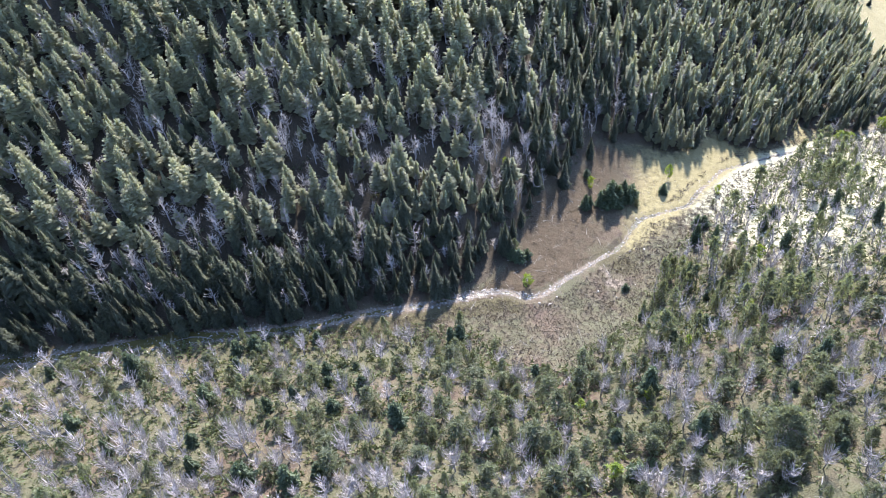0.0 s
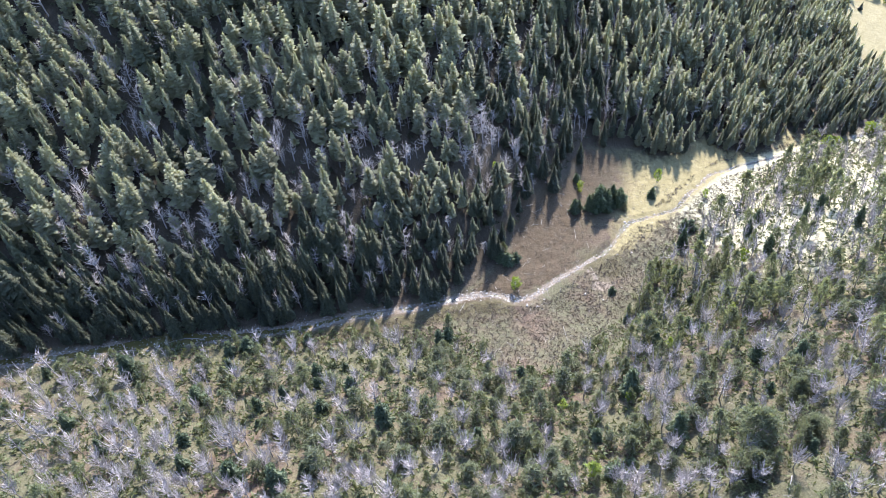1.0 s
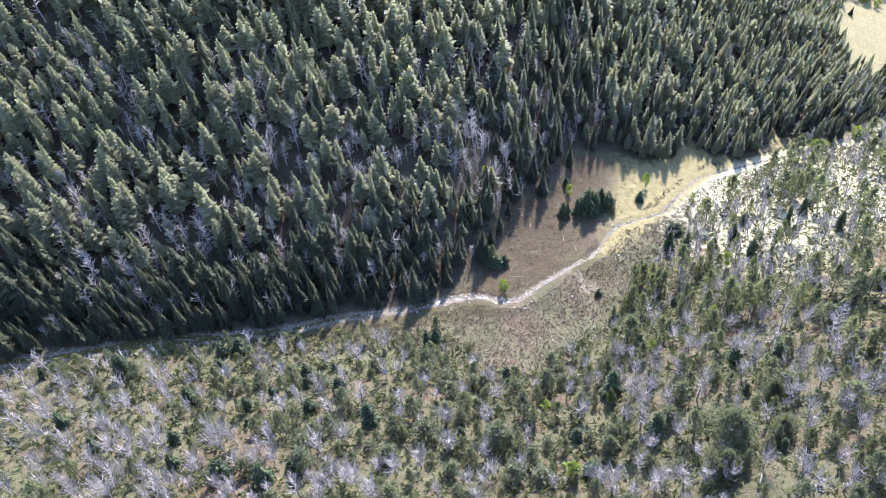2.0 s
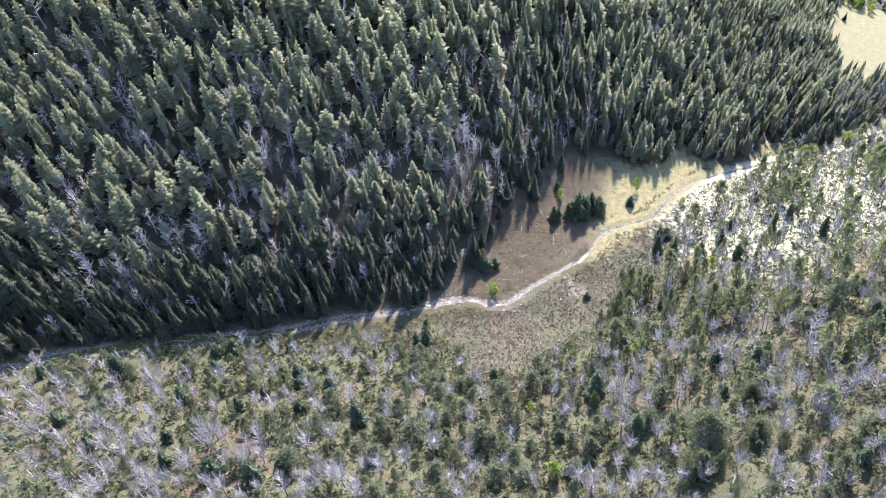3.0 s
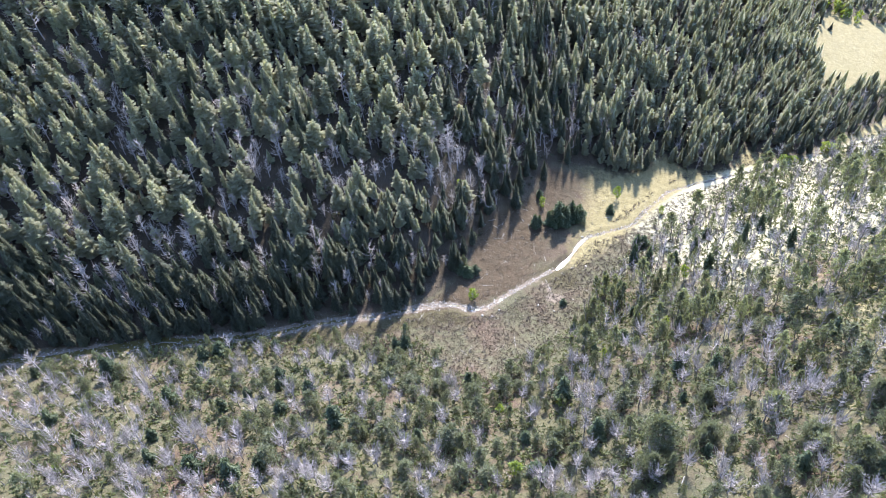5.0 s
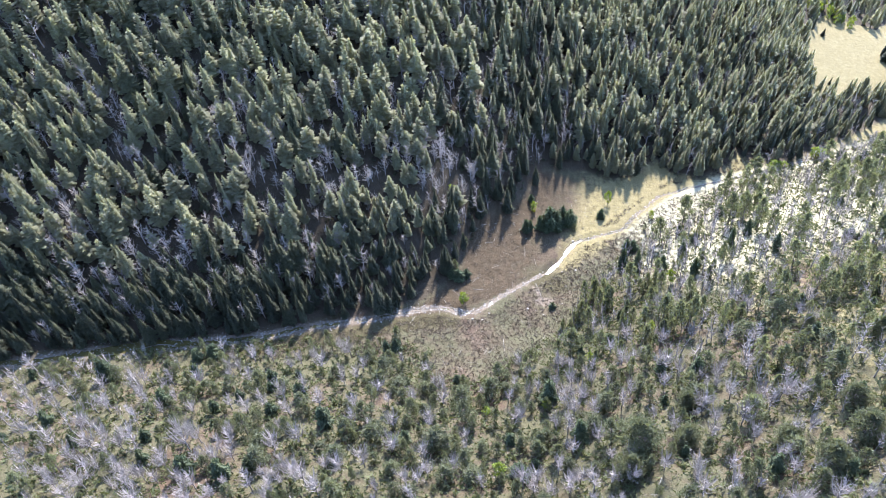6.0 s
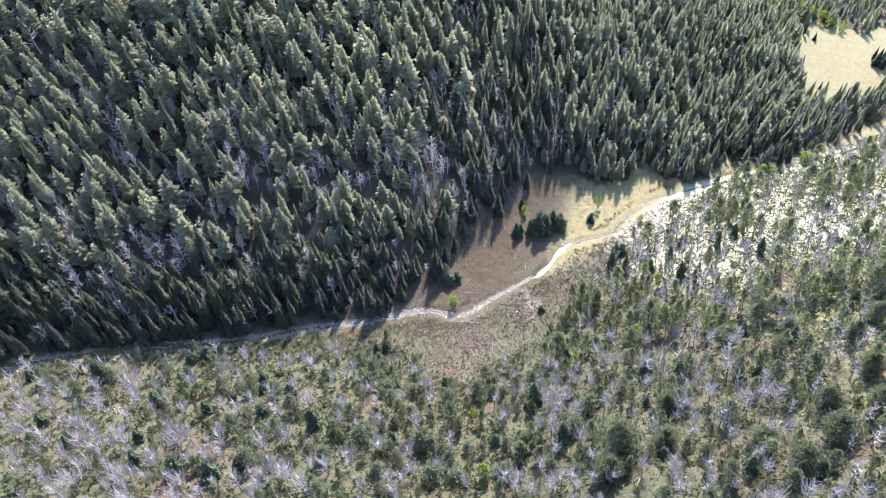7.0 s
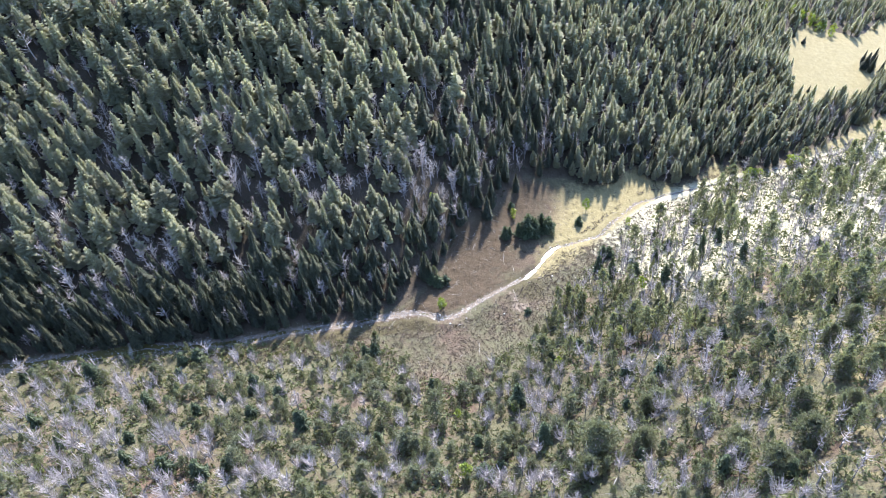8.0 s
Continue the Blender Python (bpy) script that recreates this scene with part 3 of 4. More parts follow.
grey = Kind("dead_tree", [snag_shape(t, g, n, 6, lo, li, 1.25) for t, g, n, lo, li in ((6.2, 1.7, 46, .28, 1.5), (5.4, 1.9, 48, .25, 1.7), (6.8, 1.5, 52, .3, 1.3), (4.6, 1.6, 44, .2, 1.8), (5.8, 2.1, 52, .35, 1.6), (5, 1.7, 46, .3, 2.0))], DARK_WOOD, GREY_WOOD)
grey_far = Kind("dead_far", [snag_shape(t, g, n, 4, lo, li, 1.35) for t, g, n, lo, li in ((6.5, 1.7, 20, .3, 1.4), (5.5, 1.9, 20, .25, 1.6), (7, 1.5, 22, .3, 1.3))], DARK_WOOD, GREY_WOOD)
tall_grey_far = Kind("dead_spruce_far", [snag_shape(t, g, n, 5, lo, li, 1.4) for t, g, n, lo, li in ((8.5, 2.4, 18, .25, .8), (9.5, 2.2, 19, .3, .7), (7, 2.4, 18, .2, .9))], GREY_WOOD, SUNLIT_WOOD)
bare_pole = Kind("bare_pole", [snag_shape(t, g, n, 1, lo, li) for t, g, n, lo, li in ((6.5, .6, 9, .3, .3), (5.5, .5, 7, .4, .2), (7.5, .7, 10, .35, .4))], DARK_WOOD, DARK_WOOD)
tall_grey = Kind("dead_spruce", [snag_shape(t, g, n, 7, lo, li, 1.1) for t, g, n, lo, li in ((8.5, 2.3, 40, .25, .8), (9.5, 2.1, 42, .3, .75), (7, 2.4, 36, .2, .9), (8, 1.9, 36, .3, .8))], GREY_WOOD, SUNLIT_WOOD)
pine_far = Kind("pine_far", [pine_shape(t, g, b, n, s, 5) for t, g, b, n, s in ((5.5, 1.45, .10, 135, .40), (4.6, 1.5, .06, 125, .38), (6.2, 1.35, .16, 135, .39), (5.8, 1.1, .2, 115, .38))], BARK, PINE)
broad_pine = Kind("broad_pine", [pine_shape(7.6, 2.7, .05, 1150, .31, 6), pine_shape(6.8, 2.9, .04, 1150, .31, 6)], BARK, PINE)
pine = Kind("young_pine", [pine_shape(t, g, b, n, s, 5) for t, g, b, n, s in ((5.5, 1.3, .14, 215, .34), (4.8, 1.4, .10, 205, .33), (6.4, 1.25, .18, 215, .33), (3.8, 1.2, .08, 150, .31), (6, 1.6, .12, 240, .35), (5.4, 1.05, .2, 160, .31))], BARK, PINE)
fir = Kind("small_fir", [spruce_shape(t, g, n, b, .15, .55, .4, .85) for t, g, n, b in ((4.3, 1.5, 190, .03), (5.2, 1.5, 200, .05), (3.4, 1.4, 170, .02))], BARK, FIR)
aspen = Kind("aspen_sapling", [pine_shape(t, g, b, n, s, 9, .3, .5) for t, g, b, n, s in ((5, 1.0, .25, 60, .38), (4, .9, .2, 50, .36), (3, 1.1, .1, 50, .36))], PALE_BARK, ASPEN)

# ---- the spruce hill ----
GREY_PATCHES = np.array([(-77, 153), (-40, 152), (-53, 153), (-34, 140), (-18, 144), (-11, 147), (12, 157), (20, 159), (35, 180), (-4, 156), (42, 183), (54, 191), (-63, 113), (-56, 123),
                         (23, 150), (87, 190), (82, 228), (-42, 134), (-85, 125)])
x, y = scatter(-190, 330, 60, 430, 3.35)
x2, y2 = scatter(-100, 24, 88, 150, 3.3)
extra = (y2 - np.interp(x2, EDGE_X, EDGE_Y) > 1) & (y2 - np.interp(x2, EDGE_X, EDGE_Y) < np.where(x2 > -12, 34, 16))
x3, y3 = scatter(45, 215, 170, 305, 5.0)
x, y = np.concatenate([x, x2[extra], x3]), np.concatenate([y, y2[extra], y3])
deep = y - np.interp(x, EDGE_X, EDGE_Y)
keep = wooded(x, y) & (x > -(0.2 * y + 86)) & (x < 0.80 * y + 30) & (side(x, y) < np.interp(x, [-40, 40, 120], [103, 112, 112])) & ~((y > 255) & (x < 36 + (y - 260) * 1.6))
thin = (x > -8) & (x < 26) & (y < 152) & (deep > 3)
keep &= ~(thin & (rng.random(len(x)) < 0.2)) & (rng.random(len(x)) > 0.05)
x, y, deep, thin = x[keep], y[keep], deep[keep], thin[keep]
size = rng.uniform(0.58, 1.08, len(x)) * np.where(thin, 0.7, 1.0) * np.where(deep < 5, np.where(x < 20, 0.88, 0.85), 1.0) * np.interp(x, [60, 130, 250], [1.0, 0.85, 0.7])
near_grey = np.exp(-((x[:, None] - GREY_PATCHES[:, 0]) ** 2 + (y[:, None] - GREY_PATCHES[:, 1]) ** 2).min(1) / 40)
dead = rng.random(len(x)) < (0.22 + 0.5 * near_grey) * np.clip(deep / 9, 0.15, 1)
front = np.argsort(deep + 1000 * dead)[:290]
single = np.zeros(len(x), bool)
single[front] = True
for i in np.nonzero(single)[0]:
    # pale pines put in on the right, where the forest edge is sunlit
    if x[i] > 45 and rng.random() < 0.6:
        hill_pine.plant(x[i], y[i], size[i], spread=0.85, label="olive green pine, paled as if sunlit, at the edge of the forest", category="tree", group="pines along the forest edge")
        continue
    spruce.plant(x[i], y[i], size[i], spread=float(np.interp(x[i], [30, 60], [1.0, 0.8])), label="dark green spruce at the foot of the wooded hill", category="tree", group="spruces along the forest edge")
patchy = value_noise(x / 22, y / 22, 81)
# more pale pines high up and to the right, imitating the sunlit parts
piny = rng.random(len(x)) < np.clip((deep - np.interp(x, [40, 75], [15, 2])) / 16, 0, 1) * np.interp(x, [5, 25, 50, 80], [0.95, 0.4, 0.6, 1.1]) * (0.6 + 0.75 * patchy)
rest = ~single & ~dead
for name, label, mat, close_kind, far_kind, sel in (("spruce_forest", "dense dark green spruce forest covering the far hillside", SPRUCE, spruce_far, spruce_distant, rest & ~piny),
                                                   ("hill_pine_forest", "yellow-green pines, paled as if sunlit, mixed among spruces on the far hillside", SUNLIT_PINE, hill_pine, hill_pine_far, rest & piny)):
    wood, needles = Heap(), Heap()
    close_kind.grow((wood, needles), x[sel & (y < 168)], y[sel & (y < 168)], size[sel & (y < 168)], 1.15)
    for part_of, slim in ((sel & (x < 25), 1.2), (sel & (x >= 25) & (x < 60), 1.08), (sel & (x >= 60), 1.0)):
        part_of = part_of & (y >= 168)
        far_kind.grow((wood, needles), x[part_of], y[part_of], size[part_of], slim)
    stand = tagged(new(name), label, "forest", kind="stuff")
    part("trunks", wood.mesh("trunks", BARK), stand)
    part("crowns", needles.mesh("crowns", mat), stand)
grey_spots = np.nonzero(dead)[0]
grey_spots = grey_spots[np.argsort(y[grey_spots])]
for i in grey_spots[:280]:
    tall_grey.plant(x[i], y[i], size[i] * rng.uniform(0.75, 1.05), "grey dead spruce standing bare among green spruces", "dead tree", "dead spruces in the forest")
rest = grey_spots[280:]
bx, by = scatter(-125, 110, 100, 240, 3.2)
close_by = np.exp(-((bx[:, None] - GREY_PATCHES[:, 0]) ** 2 + (by[:, None] - GREY_PATCHES[:, 1]) ** 2).min(1) / 55)
pick = wooded(bx, by) & (side(bx, by) < 100) & (bx > -(0.25 * by + 82)) & (rng.random(len(bx)) < 0.06 + 0.45 * close_by)
bx, by = bx[pick], by[pick]
if len(rest):
    wood, limbs = Heap(), Heap()
    tall_grey_far.grow((wood, limbs), bx, by, rng.uniform(0.5, 0.9, len(bx)))
    tall_grey_far.grow((wood, limbs), x[rest], y[rest], size[rest] * 0.9)
    stand = tagged(new("dead_forest"), "scattered grey dead spruces high on the wooded hill", "forest", kind="stuff")
    part("trunks", wood.mesh("trunks", GREY_WOOD), stand)
    part("crowns", limbs.mesh("crowns", SUNLIT_WOOD), stand)
forest_x, forest_y = x, y

# ---- the burnt near slope ----
GREY_WEST = [(-60, 55), (-51, 60), (-74, 76), (-68, 70), (-58, 70), (-54, 72), (-47, 75), (-36, 72), (-43, 61), (-60, 81), (-45, 60), (-42, 53), (-39, 50), (-37, 52), (-35, 52), (-46, 49), (-40, 49), (-51, 49), (-62, 50), (-64, 63), (-59, 61), (-53, 57), (-49, 62), (-36, 65), (-32, 60), (-27, 50), (-78, 75), (-72, 81), (-34, 89), (-25, 73), (-29, 92), (-18, 77), (-18, 92), (-13, 91), (-8, 89), (-4, 86), (-3, 90), (-14, 79), (-10, 75), (-12, 64), (-26, 60), (-23, 58), (-16, 61), (-5, 56), (-2, 55)]
GREY_MIDDLE = [(-12, 51), (-10, 53), (-5, 49), (5, 51), (2, 57), (-8, 52), (-17, 50), (-32, 84), (10, 53), (34, 92), (37, 81), (41, 80), (35, 80), (44, 81), (48, 80), (51, 78), (21, 65), (14, 55), (12, 54), (19, 56), (34, 55), (41, 60), (40, 53), (24, 53), (41, 66), (43, 71), (47, 70), (38, 56), (41, 52), (43, 50), (33, 52), (13, 60), (56, 83), (62, 81), (61, 75), (52, 71), (72, 77), (76, 75), (66, 62), (75, 66), (78, 66), (75, 55), (80, 64), (78, 56), (70, 61)]
GREY_EAST = [(70, 56), (58, 48), (64, 50), (62, 45), (71, 51), (72, 47), (58, 45), (49, 50), (46, 51), (46, 62), (55, 85), (69, 107), (71, 91), (53, 100), (45, 101), (59, 96), (65, 92), (84, 96), (83, 101), (90, 100), (76, 86), (80, 83), (90, 89), (103, 104), (100, 118), (91, 85), (76, 115), (73, 110), (92, 142), (97, 124), (86, 113), (116, 121), (95, 94)]
FIRS = [(-31, 55), (-23, 53), (-15, 79), (-23, 85), (-20, 73), (-8, 70), (-40, 95), (2, 98), (4, 100), (59, 117), (76, 130), (82, 134), (81, 121), (67, 136), (70, 132), (93, 131), (89, 126), (100, 122), (62, 81), (68, 78), (93, 94), (43, 64), (31, 56), (39, 78), (-62, 86), (-44, 76), (72, 103), (55, 96), (99, 136)]
PINES_WEST = [(-28, 66), (-19, 62), (-23, 66), (-6, 77), (0, 71), (3, 66), (-3, 67), (2, 61), (10, 74), (12, 66), (15, 63), (17, 69), (21, 72), (27, 72), (27, 62), (32, 66), (35, 64), (35, 75), (37, 65), (38, 60), (14, 82), (12, 87), (21, 83), (27, 82), (-8, 81), (0, 87), (6, 84), (9, 70), (18, 62), (21, 58), (17, 55), (7, 56), (32, 82), (56, 120), (51, 112), (48, 108), (68, 118), (71, 119), (78, 124), (-12, 99), (-2, 98), (4, 102), (-26, 79), (-47, 87), (-65, 81)]
PINES_EAST = [(52, 57), (49, 52), (52, 46), (60, 58), (62, 55), (63, 68), (69, 64), (74, 54), (66, 49), (69, 52), (69, 44), (77, 51), (56, 75), (65, 70), (86, 70), (60, 67), (78, 68), (74, 68), (50, 64), (49, 71), (56, 55), (52, 52), (82, 64), (74, 44), (46, 49), (55, 44), (66, 82), (79, 95), (80, 87), (84, 83), (90, 77), (83, 116), (88, 122), (76, 108), (87, 91), (86, 80), (88, 70), (50, 88), (46, 95), (62, 93), (60, 103), (67, 96), (49, 75)]
SAPLINGS = [(-55, 54), (49, 89), (65, 99), (61, 105), (38, 75), (27, 56), (75, 119), (67.1, 165.9), (79.8, 159.1), (20.6, 118.5), (42.6, 159.5), (34.3, 155.5), (17.3, 152), (117.7, 218)]
DEAD_LABEL = "bleached grey dead tree with bare upswept branches"
for px, py in GREY_WEST + GREY_MIDDLE + GREY_EAST:
    grey.plant(px, py, rng.uniform(0.75, 1.1), DEAD_LABEL, "dead tree", "dead trees on the burnt slope", tip=rng.normal() * 0.6)
for k, (px, py) in enumerate(FIRS):
    fir.plant(px, py, rng.uniform(1.0, 1.4) * (1.2 if k < 2 or py > 105 else 1.0), "small dark green fir among dead trees", "tree", "small firs on the slope", spread=0.65 if py > 105 else 1.0)
for px, py in PINES_WEST + PINES_EAST:
    if py > 92 and px > 45:
        pine.plant(px + rng.uniform(-2.2, 2.2), py + rng.uniform(-2.2, 2.2), rng.uniform(0.9, 1.4), "tall narrow dark olive pine at the edge of the flat", "tree", "young pines on the slope", spread=0.7)
    pine.plant(px, py, rng.uniform(0.6, 1.25) * (1.45 if py > 92 and px > 45 else 1.0), "young olive-green pine on the dry slope", "tree", "young pines on the slope", tip=rng.normal() * 0.5, spread=rng.choice([0.8, 1.0, 1.3, 1.6]) * (0.65 if py > 92 and px > 45 else 1.0))
for px, py, s in ((52, 57, 1.3), (49, 52, .95), (60, 58, .7), (74, 54, .75), (77, 47, .95), (63, 68, .75), (84, 52, 1.0), (92, 57, .8), (101, 68, .85), (99, 78, .8), (106, 84, .8), (90, 84, .7), (86, 60, .8), (95, 66, .9), (-26, 66.5, .5), (-20, 64, .5)):
    broad_pine.plant(px, py, s, "large grey-green pine with a broad rounded crown", "tree", "broad pines")
for px, py in SAPLINGS:
    aspen.plant(px, py, rng.uniform(0.7, 1.0) * (1.3 if py > 118 else 1.0), "bright yellow-green leafy sapling", "tree", "leafy saplings")
taken = np.array(GREY_WEST + GREY_MIDDLE + GREY_EAST + FIRS + PINES_WEST + PINES_EAST)
x, y = scatter(-120, 215, 28, 245, 3.3)
keep = (y < np.interp(x, SCRUB_X, SCRUB_Y)) & (x > -(0.62 * y + 40)) & (x < 0.56 * y + 72) & (y > 37)
keep &= np.sqrt(((x[:, None] - taken[:, 0]) ** 2 + (y[:, None] - taken[:, 1]) ** 2).min(1)) > 2.0
x, y = x[keep], y[keep]
keep = rng.random(len(x)) > 0.10 + 0.35 * (value_noise(x / 12, y / 12, 31) < 0.30)
x, y = x[keep], y[keep]
share = np.interp(x, [-60, -25, 0, 35, 60, 120], [0.66, 0.45, 0.18, 0.24, 0.52, 0.5]) * np.interp(y, [60, 85, 95, 110, 125], [1.1, 0.8, 0.5, 1.15, 1.45])
lot = rng.random(len(x))
order = np.argsort(np.hypot(x - 10, y - 40))
left = {"dead": 165, "pine": 190}
woods = {"dead": (grey, Heap(), Heap()), "pine": (pine, Heap(), Heap())}
far_kinds = {"dead": grey_far, "pine": pine_far}
for i in order:
    far = y[i] > 130
    if y[i] > 112 and lot[i] > share[i] and rng.random() < 0.3:
        continue
    if lot[i] < share[i]:
        sort, size_i = "dead", rng.uniform(0.6, 1.0)
    elif lot[i] < 0.93:
        sort, size_i = "pine", rng.uniform(0.4, 1.05) * (1.15 if far else 1.0) * (1.2 if x[i] > 40 else 1.0)
    elif lot[i] < 0.993:
        fir.plant(x[i], y[i], rng.uniform(0.6, 1.0), "small dark green fir among dead trees", "tree", "small firs on the slope")
        continue
    else:
        aspen.plant(x[i], y[i], rng.uniform(0.5, 0.8), "bright yellow-green leafy sapling", "tree", "leafy saplings")
        continue
    if sort == "pine" and x[i] > 52 and y[i] > 92:
        size_i *= 1.6
    kind, stems, tops = woods[sort]
    if left[sort] > 0:
        left[sort] -= 1
        if sort == "dead":
            kind.plant(x[i], y[i], size_i, DEAD_LABEL, "dead tree", "dead trees on the burnt slope", tip=rng.normal() * 0.8)
        else:
            kind.plant(x[i], y[i], size_i, "young olive-green pine on the dry slope", "tree", "young pines on the slope", tip=rng.normal() * 0.5, spread=0.7 if x[i] > 55 and y[i] > 88 else rng.choice([0.8, 1.0, 1.3, 1.6]))
    else:
        far_kinds[sort].grow((stems, tops), x[i:i + 1], y[i:i + 1], np.array([size_i]), 0.78 if y[i] > 88 and sort == "pine" else 1.0)
bx, by = scatter(-70, 120, -45, 38, 9.0)
for px, py in zip(bx, by):
    sort = "dead" if rng.random() < 0.45 else "pine"
    far_kinds[sort].grow(woods[sort][1:], np.array([px]), np.array([py]), rng.uniform(0.6, 1.0, 1))
for name, sort, label, mats in (("dead_wood_stand", "dead", "bleached dead trees thickly standing on the far end of the slope", (DARK_WOOD, GREY_WOOD)), ("pine_stand", "pine", "olive-green young pines scattered over the slope", (BARK, PINE))):
    if woods[sort][1].n:
        stand = tagged(new(name), label, "forest", kind="stuff")
        part("trunks", woods[sort][1].mesh("trunks", mats[0]), stand)
        part("crowns", woods[sort][2].mesh("crowns", mats[1]), stand)

x, y = scatter(45, 150, 88, 190, 7.5)
keep = (y < np.interp(x, SCRUB_X, SCRUB_Y) + 3) & (x < 0.65 * y + 60)
for px, py in zip(x[keep], y[keep]):
    bare_pole.plant(px, py, rng.uniform(0.6, 1.0), "thin dark bare pole of a dead tree", "dead tree", "bare poles on the slope", tip=rng.normal() * 0.7)
for px, py, s in ((202, 270, .8), (204, 268, .7), (206, 273, .75), (203, 275, .6), (207, 266, .55), (214, 262, .7), (217, 265, .8), (211, 258, .6), (175, 287, .5), (179, 284, .45), (168, 245, .4)):
    spruce.plant(px, py, s, "dark green spruce at the far sunlit meadow", "tree", "spruces by the far meadow")
for k in range(26):
    u = k / 25
    aspen.plant(158 + 42 * u + rng.uniform(-5, 5), 298 + 10 * math.sin(u * 3) + rng.uniform(-5, 5), rng.uniform(1.2, 2.0), "bright yellow-green leafy bush at the forest edge", "shrub", "leafy bushes by the far meadow", form=2)

for px, py, s in ((127.5, 187.2, 1.2), (129.5, 187.8, 1.0), (126, 187, .8), (131.5, 188.6, .8), (144, 195, 1.3), (146, 195.8, 1.1), (148, 196.8, .8)):
    aspen.plant(px, py, s, "bright yellow-green leafy bush at the forest edge", "shrub", "leafy bushes at the forest edge", form=2, spread=1.3)

# ---- the meadow's single trees ----
CLUMP = [(39.6, 149.2, .95), (41.0, 150.3, .6), (43.9, 151.0, .75), (45.1, 152.2, .9), (46.9, 151.3, 1.2), (48.1, 152.6, 1.35), (49.1, 151.5, 1.1), (47.3, 153.8, 1.2), (49.9, 153.5, .9), (52.6, 153.3, .8), (53.6, 155.1, 1.1), (54.7, 152.0, .7),
         (51.4, 155.3, 1.0), (63.9, 159, .85), (64.4, 158.5, .6), (76.6, 153.2, .45), (71.2, 143.6, 1.0), (69.3, 143.3, .9), (44.7, 117.8, .8), (21.3, 139.8, .6), (21.4, 128.2, .9), (19.3, 127, 1.0), (17.5, 127.5, 1.1), (18.5, 129, .8), (42, 163, .8)]
for k, (px, py, s) in enumerate(CLUMP):
    if k < 13 and k % 4 != 3:
        fir.plant(px, py, s * rng.uniform(1.3, 1.75), "dark green fir standing in the open valley meadow", "tree", "firs in the meadow", spread=0.85)
    elif k % 4 == 3:
        pine.plant(px, py, s * 1.1, "grey-green young pine in the valley meadow", "tree", "firs in the meadow")
    else:
        fir.plant(px, py, s * rng.uniform(0.85, 1.15), "dark green fir standing in the open valley meadow", "tree", "firs in the meadow", spread=1.15)

# ---- low plants ----
x, y = scatter(-125, 215, 28, 245, 1.45)
keep = (y < np.interp(x, SCRUB_X, SCRUB_Y) + 2) & (x > -(0.62 * y + 40)) & (x < 0.56 * y + 72) & (y > 37) & (rng.random(len(x)) < 0.36 + np.interp(x, [-30, 0, 50, 80], [1.1, 1.2, 1.1, 1.2]) * value_noise(x / 7, y / 7, 41))
heap_of(5, (x[keep], y[keep]), rng.uniform(0.4, 1.6, keep.sum()) ** 1.3, 5, 0.9, BUSH, "scrub", "low olive and straw-coloured shrubs covering the slope", "shrubs")
x, y = scatter(-30, 150, 84, 215, 0.62)
openland = ~wooded(x, y) & (y > np.interp(x, SCRUB_X, SCRUB_Y) - 6) & (side(x, y) < 2) & (creek_gap(x, y)[0] > 3)
keep = openland & (rng.random(len(x)) < 0.45 + 0.55 * value_noise(x / 5, y / 5, 43))
heap_of(4, (x[keep], y[keep]), rng.uniform(0.2, 0.72, keep.sum()), 5, 0.9, SAGE, "sagebrush", "low grey-brown sagebrush mounds on the open flat", "shrubs")
x, y = scatter(5, 120, 112, 200, 0.85)
keep = ~wooded(x, y) & (side(x, y) > 0) & (creek_gap(x, y)[0] > 1.5) & (rng.random(len(x)) < np.interp(x, [45, 65], [0.95, 0.35]) * value_noise(x / 4, y / 4, 47))
heap_of(4, (x[keep], y[keep]), rng.uniform(0.1, 0.5, keep.sum()), 5, 1.0, SAGE, "grass_tufts", "dry tufts of grass over the brown meadow", "grass")
x, y = scatter(-130, 200, 88, 260, 3.1)
keep = wooded(x, y) & (side(x, y) < 110) & (rng.random(len(x)) < 0.55) & (x > -(0.2 * y + 86)) & (x < 0.80 * y + 20)
heap_of(5, (x[keep], y[keep]), rng.uniform(0.5, 1.4, keep.sum()), 8, 1.0, SPRUCE, "undergrowth", "dark undergrowth and seedlings between the spruces", "shrubs")

x, y = scatter(-125, 215, 28, 245, 1.25)
keep = (y < np.interp(x, SCRUB_X, SCRUB_Y) + 2) & (x > -(0.62 * y + 40)) & (x < 0.56 * y + 72) & (y > 37) & (rng.random(len(x)) < np.interp(x, [60, 90], [0.2, 0.8]) + 0.7 * value_noise(x / 9, y / 9, 49))
heap_of(2, (x[keep], y[keep]), rng.uniform(0.2, 0.5, keep.sum()), 6, 1.0, STRAW, "dry_grass", "straw-coloured dry grass tufts on the slope", "grass")

# ---- fallen stems, stones ----
FALLEN = [(6.4, 109.5, 8.0, 113.0), (17.1, 100.0, 19.5, 97.3), (15.1, 97.7, 16.3, 93.9), (34.7, 79.8, 36.3, 74.3), (51.9, 79.5, 52.4, 75.4), (71.3, 68.8, 75.2, 71.6), (22.3, 143.4, 24.7, 145.9), (29.5, 143.1, 30.8, 147.6),
          (37.7, 149.7, 39.0, 154.5), (49, 136.5, 49.4, 133.1), (41.0, 127.5, 42.4, 121.4), (77.4, 122.7, 77.8, 116.7), (-46.5, 71.6, -43.1, 69.6), (-53.5, 74.5, -51.1, 71.5), (39.7, 99.7, 41.6, 101.8), (30.8, 105.6, 30.9, 98.7), (24.8, 111.7, 27.8, 113.9), (57.8, 119.4, 52.6, 115.0)]


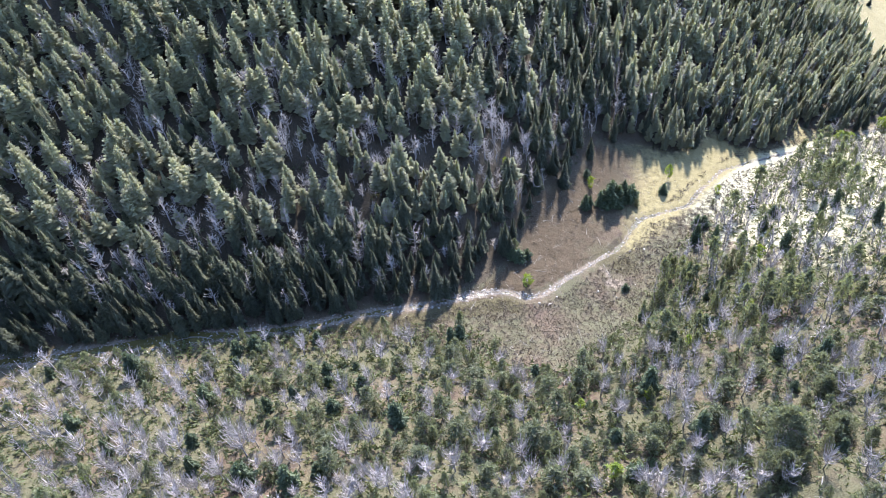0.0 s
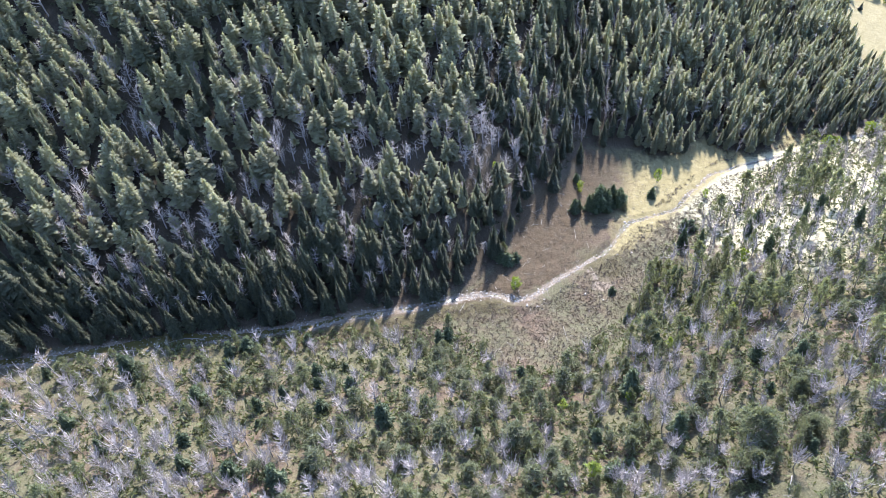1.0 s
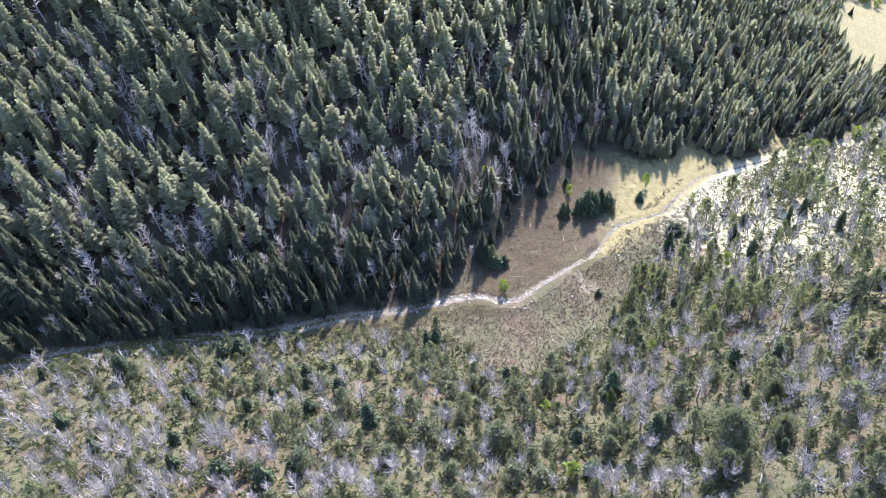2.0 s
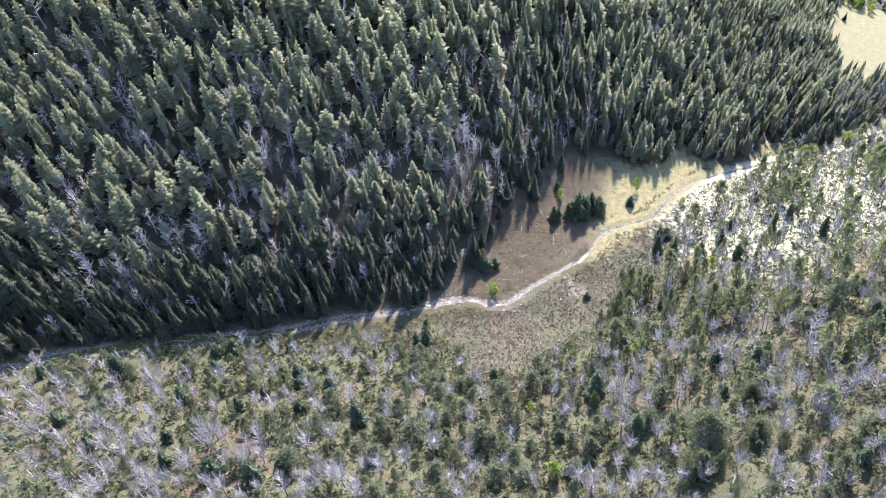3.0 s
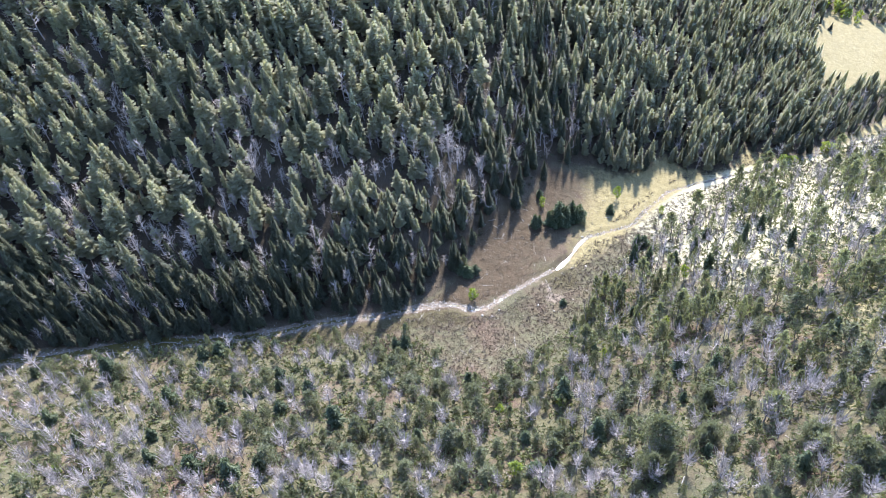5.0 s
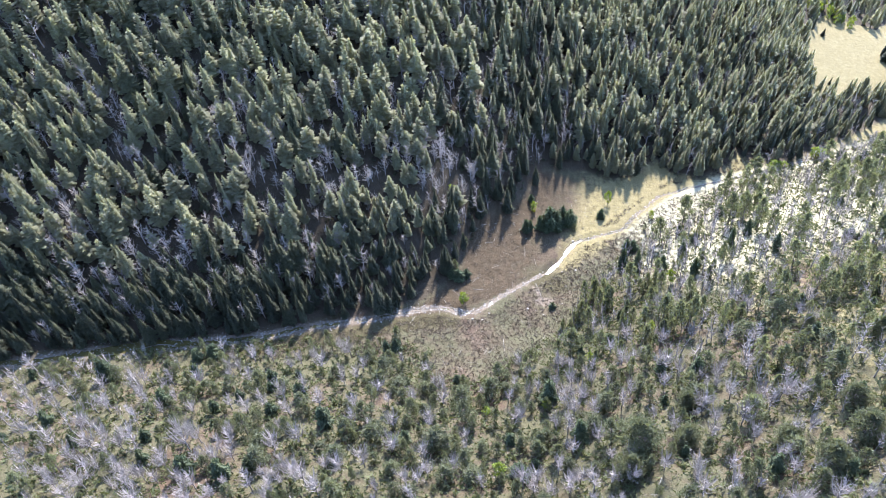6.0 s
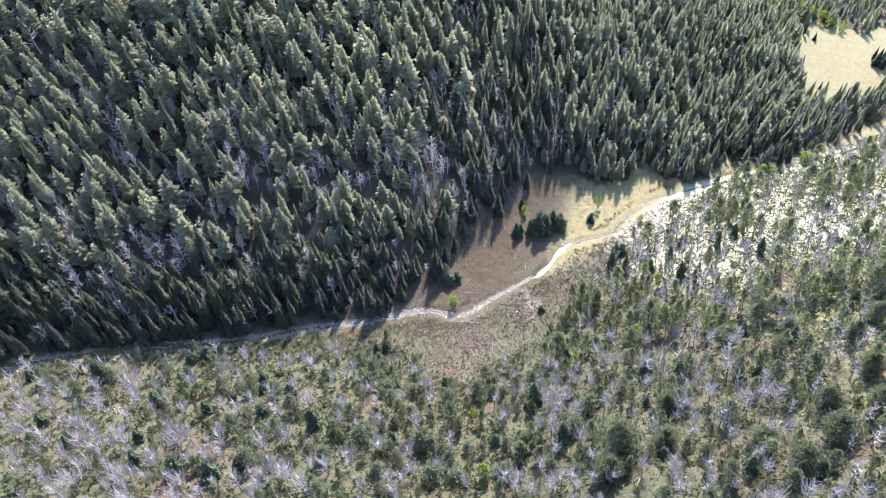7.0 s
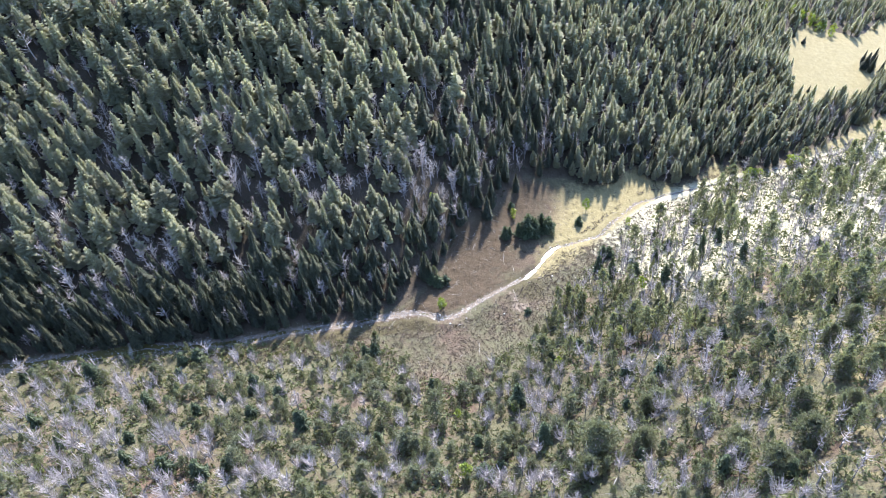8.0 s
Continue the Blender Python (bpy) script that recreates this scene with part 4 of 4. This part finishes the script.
def lay_log(x0, y0, x1, y1, thick, label):
    length, cx, cy = math.hypot(x1 - x0, y1 - y0), (x0 + x1) / 2, (y0 + y1) / 2
    z0, z1 = float(height(x0, y0)), float(height(x1, y1))
    m = pose(cx, cy, (z0 + z1) / 2 - 0.03, 0, -math.degrees(math.atan2(z1 - z0, length)), math.degrees(math.atan2(y1 - y0, x1 - x0)))
    ob = tagged(new("fallen_log", tri_mesh("fallen_log", *log_shape(length, thick, int(rng.integers(3, 8))), LOG_WOOD)), label, "log", "fallen logs")
    ob.matrix_basis = m
    return ob


# a bent dark tube, added for the dark line along the pool's edge
bank = np.array([(-58.6, 96.4), (-57.0, 97.4), (-54.8, 98.1), (-52.6, 98.2), (-50.6, 97.8)])
root = tagged(new("drift_log", tri_mesh("drift_log", *tube(np.column_stack([bank, height(bank[:, 0], bank[:, 1]) + 0.16]), [0.10, 0.18, 0.2, 0.18, 0.12], 7), BARK, True)),
              "dark curved bar added along the edge of the pool", "log")
for row in FALLEN:
    lay_log(*row, 0.08, "bleached fallen log lying on dry ground")
for k in range(66):
    zone = k % 3
    cx, cy = ((rng.uniform(-70, 90), rng.uniform(45, 95)), (rng.uniform(14, 42), rng.uniform(118, 160)), (rng.uniform(8, 60), rng.uniform(84, 112)))[zone]
    if zone == 0 and cy > np.interp(cx, SCRUB_X, SCRUB_Y) or creek_gap([cx], [cy])[0][0] < 4:
        continue
    a, half = rng.uniform(0, 6.28), rng.uniform(0.7, 2.2)
    lay_log(cx - math.cos(a) * half, cy - math.sin(a) * half, cx + math.cos(a) * half, cy + math.sin(a) * half, rng.uniform(0.045, 0.09), "short bleached fallen log lying on dry ground")

x, y = scatter(-70, 95, 40, 168, 1.6)
keep = ~wooded(x, y) & (rng.random(len(x)) < (0.1 + 0.6 * value_noise(x / 8, y / 8, 71)) * np.where(y > np.interp(x, SCRUB_X, SCRUB_Y), 1.2, 0.7)) & (creek_gap(x, y)[0] > 1) & (x > -(0.62 * y + 40))
sticks = Heap()
for px, py, pz in zip(x[keep], y[keep], height(x[keep], y[keep])):
    a, half, r = rng.uniform(0, 6.283), rng.uniform(0.2, 0.9), rng.uniform(0.02, 0.045)
    c, w = np.array([px, py, pz + r]), np.array([math.cos(a) * half, math.sin(a) * half, rng.uniform(-0.1, 0.25) * half])
    sticks.add(tube([c - w, c + w * 0.1 + (0, 0, 0.04), c + w], [r, r * 0.8, r * 0.4], 3))
sticks.thing("dead_sticks", LOG_WOOD, label="pale dead sticks littering the dry ground", category="sticks", kind="stuff")

for px, py, r in ((43, 163, .9), (53, 134, .55), (49, 133, .4), (27.5, 115, .45), (25.5, 112.5, .4), (23, 112.6, .5), (38, 117.5, .5), (42, 115, .4), (47.5, 119.5, .35), (20, 115.8, .5), (-48, 97, .5), (-55, 96.6, .4), (-62, 94, .4), (-72, 87.5, .6), (-84, 88, .5)):
    rock = tagged(new("boulder", tri_mesh("boulder", *boulder_shape(r * 0.75, int(px) % 7), PALE_STONE, True)), "pale weathered boulder resting by the creek", "boulder", "boulders by the creek")
    rock.matrix_basis = pose(px, py, float(height(px, py)) + r * 0.12, 0, 0, rng.uniform(0, 360))

stones = Heap()
shapes = [boulder_shape(0.19, k) for k in range(6)]
stone_share = bed_w + 0.6
stone_share = stone_share / stone_share.sum()
stone_at = rng.choice(len(run), 13000, p=stone_share)
for k, j in enumerate(stone_at):
    if not -110 < path_x[j] < 150:
        continue
    off = rng.normal() * (water_w[j] + bed_w[j] * 0.75) * 0.45
    if abs(off) < water_w[j] * 0.7 and rng.random() < 0.6:
        continue
    along = rng.uniform(-0.9, 0.9)
    cx, cy = path_x[j] + side_x[j] * off + side_y[j] * along, path_y[j] + side_y[j] * off - side_x[j] * along
    r = (0.42 + 1.25 * rng.random() ** 2) * (0.8 if path_x[j] < -15 else 1.0) + (0.8 if rng.random() < 0.03 else 0.0)
    stones.add(shapes[k % 6], pose(cx, cy, 0, 0, 0, rng.uniform(0, 360)) @ Matrix.Diagonal((r, r, r, 1)))
v, f = stones.shape()
v = v.reshape(-1, len(shapes[0][0]), 3)
base = v.mean(1)
v[:, :, 2] += np.maximum(height(base[:, 0], base[:, 1]), water_z[creek_gap(base[:, 0], base[:, 1])[1]] - 0.05)[:, None]
tagged(new("river_stones", tri_mesh("river_stones", v.reshape(-1, 3), f, PALE_STONE)), "pale rounded stones lining the creek bed", "stones", kind="stuff")
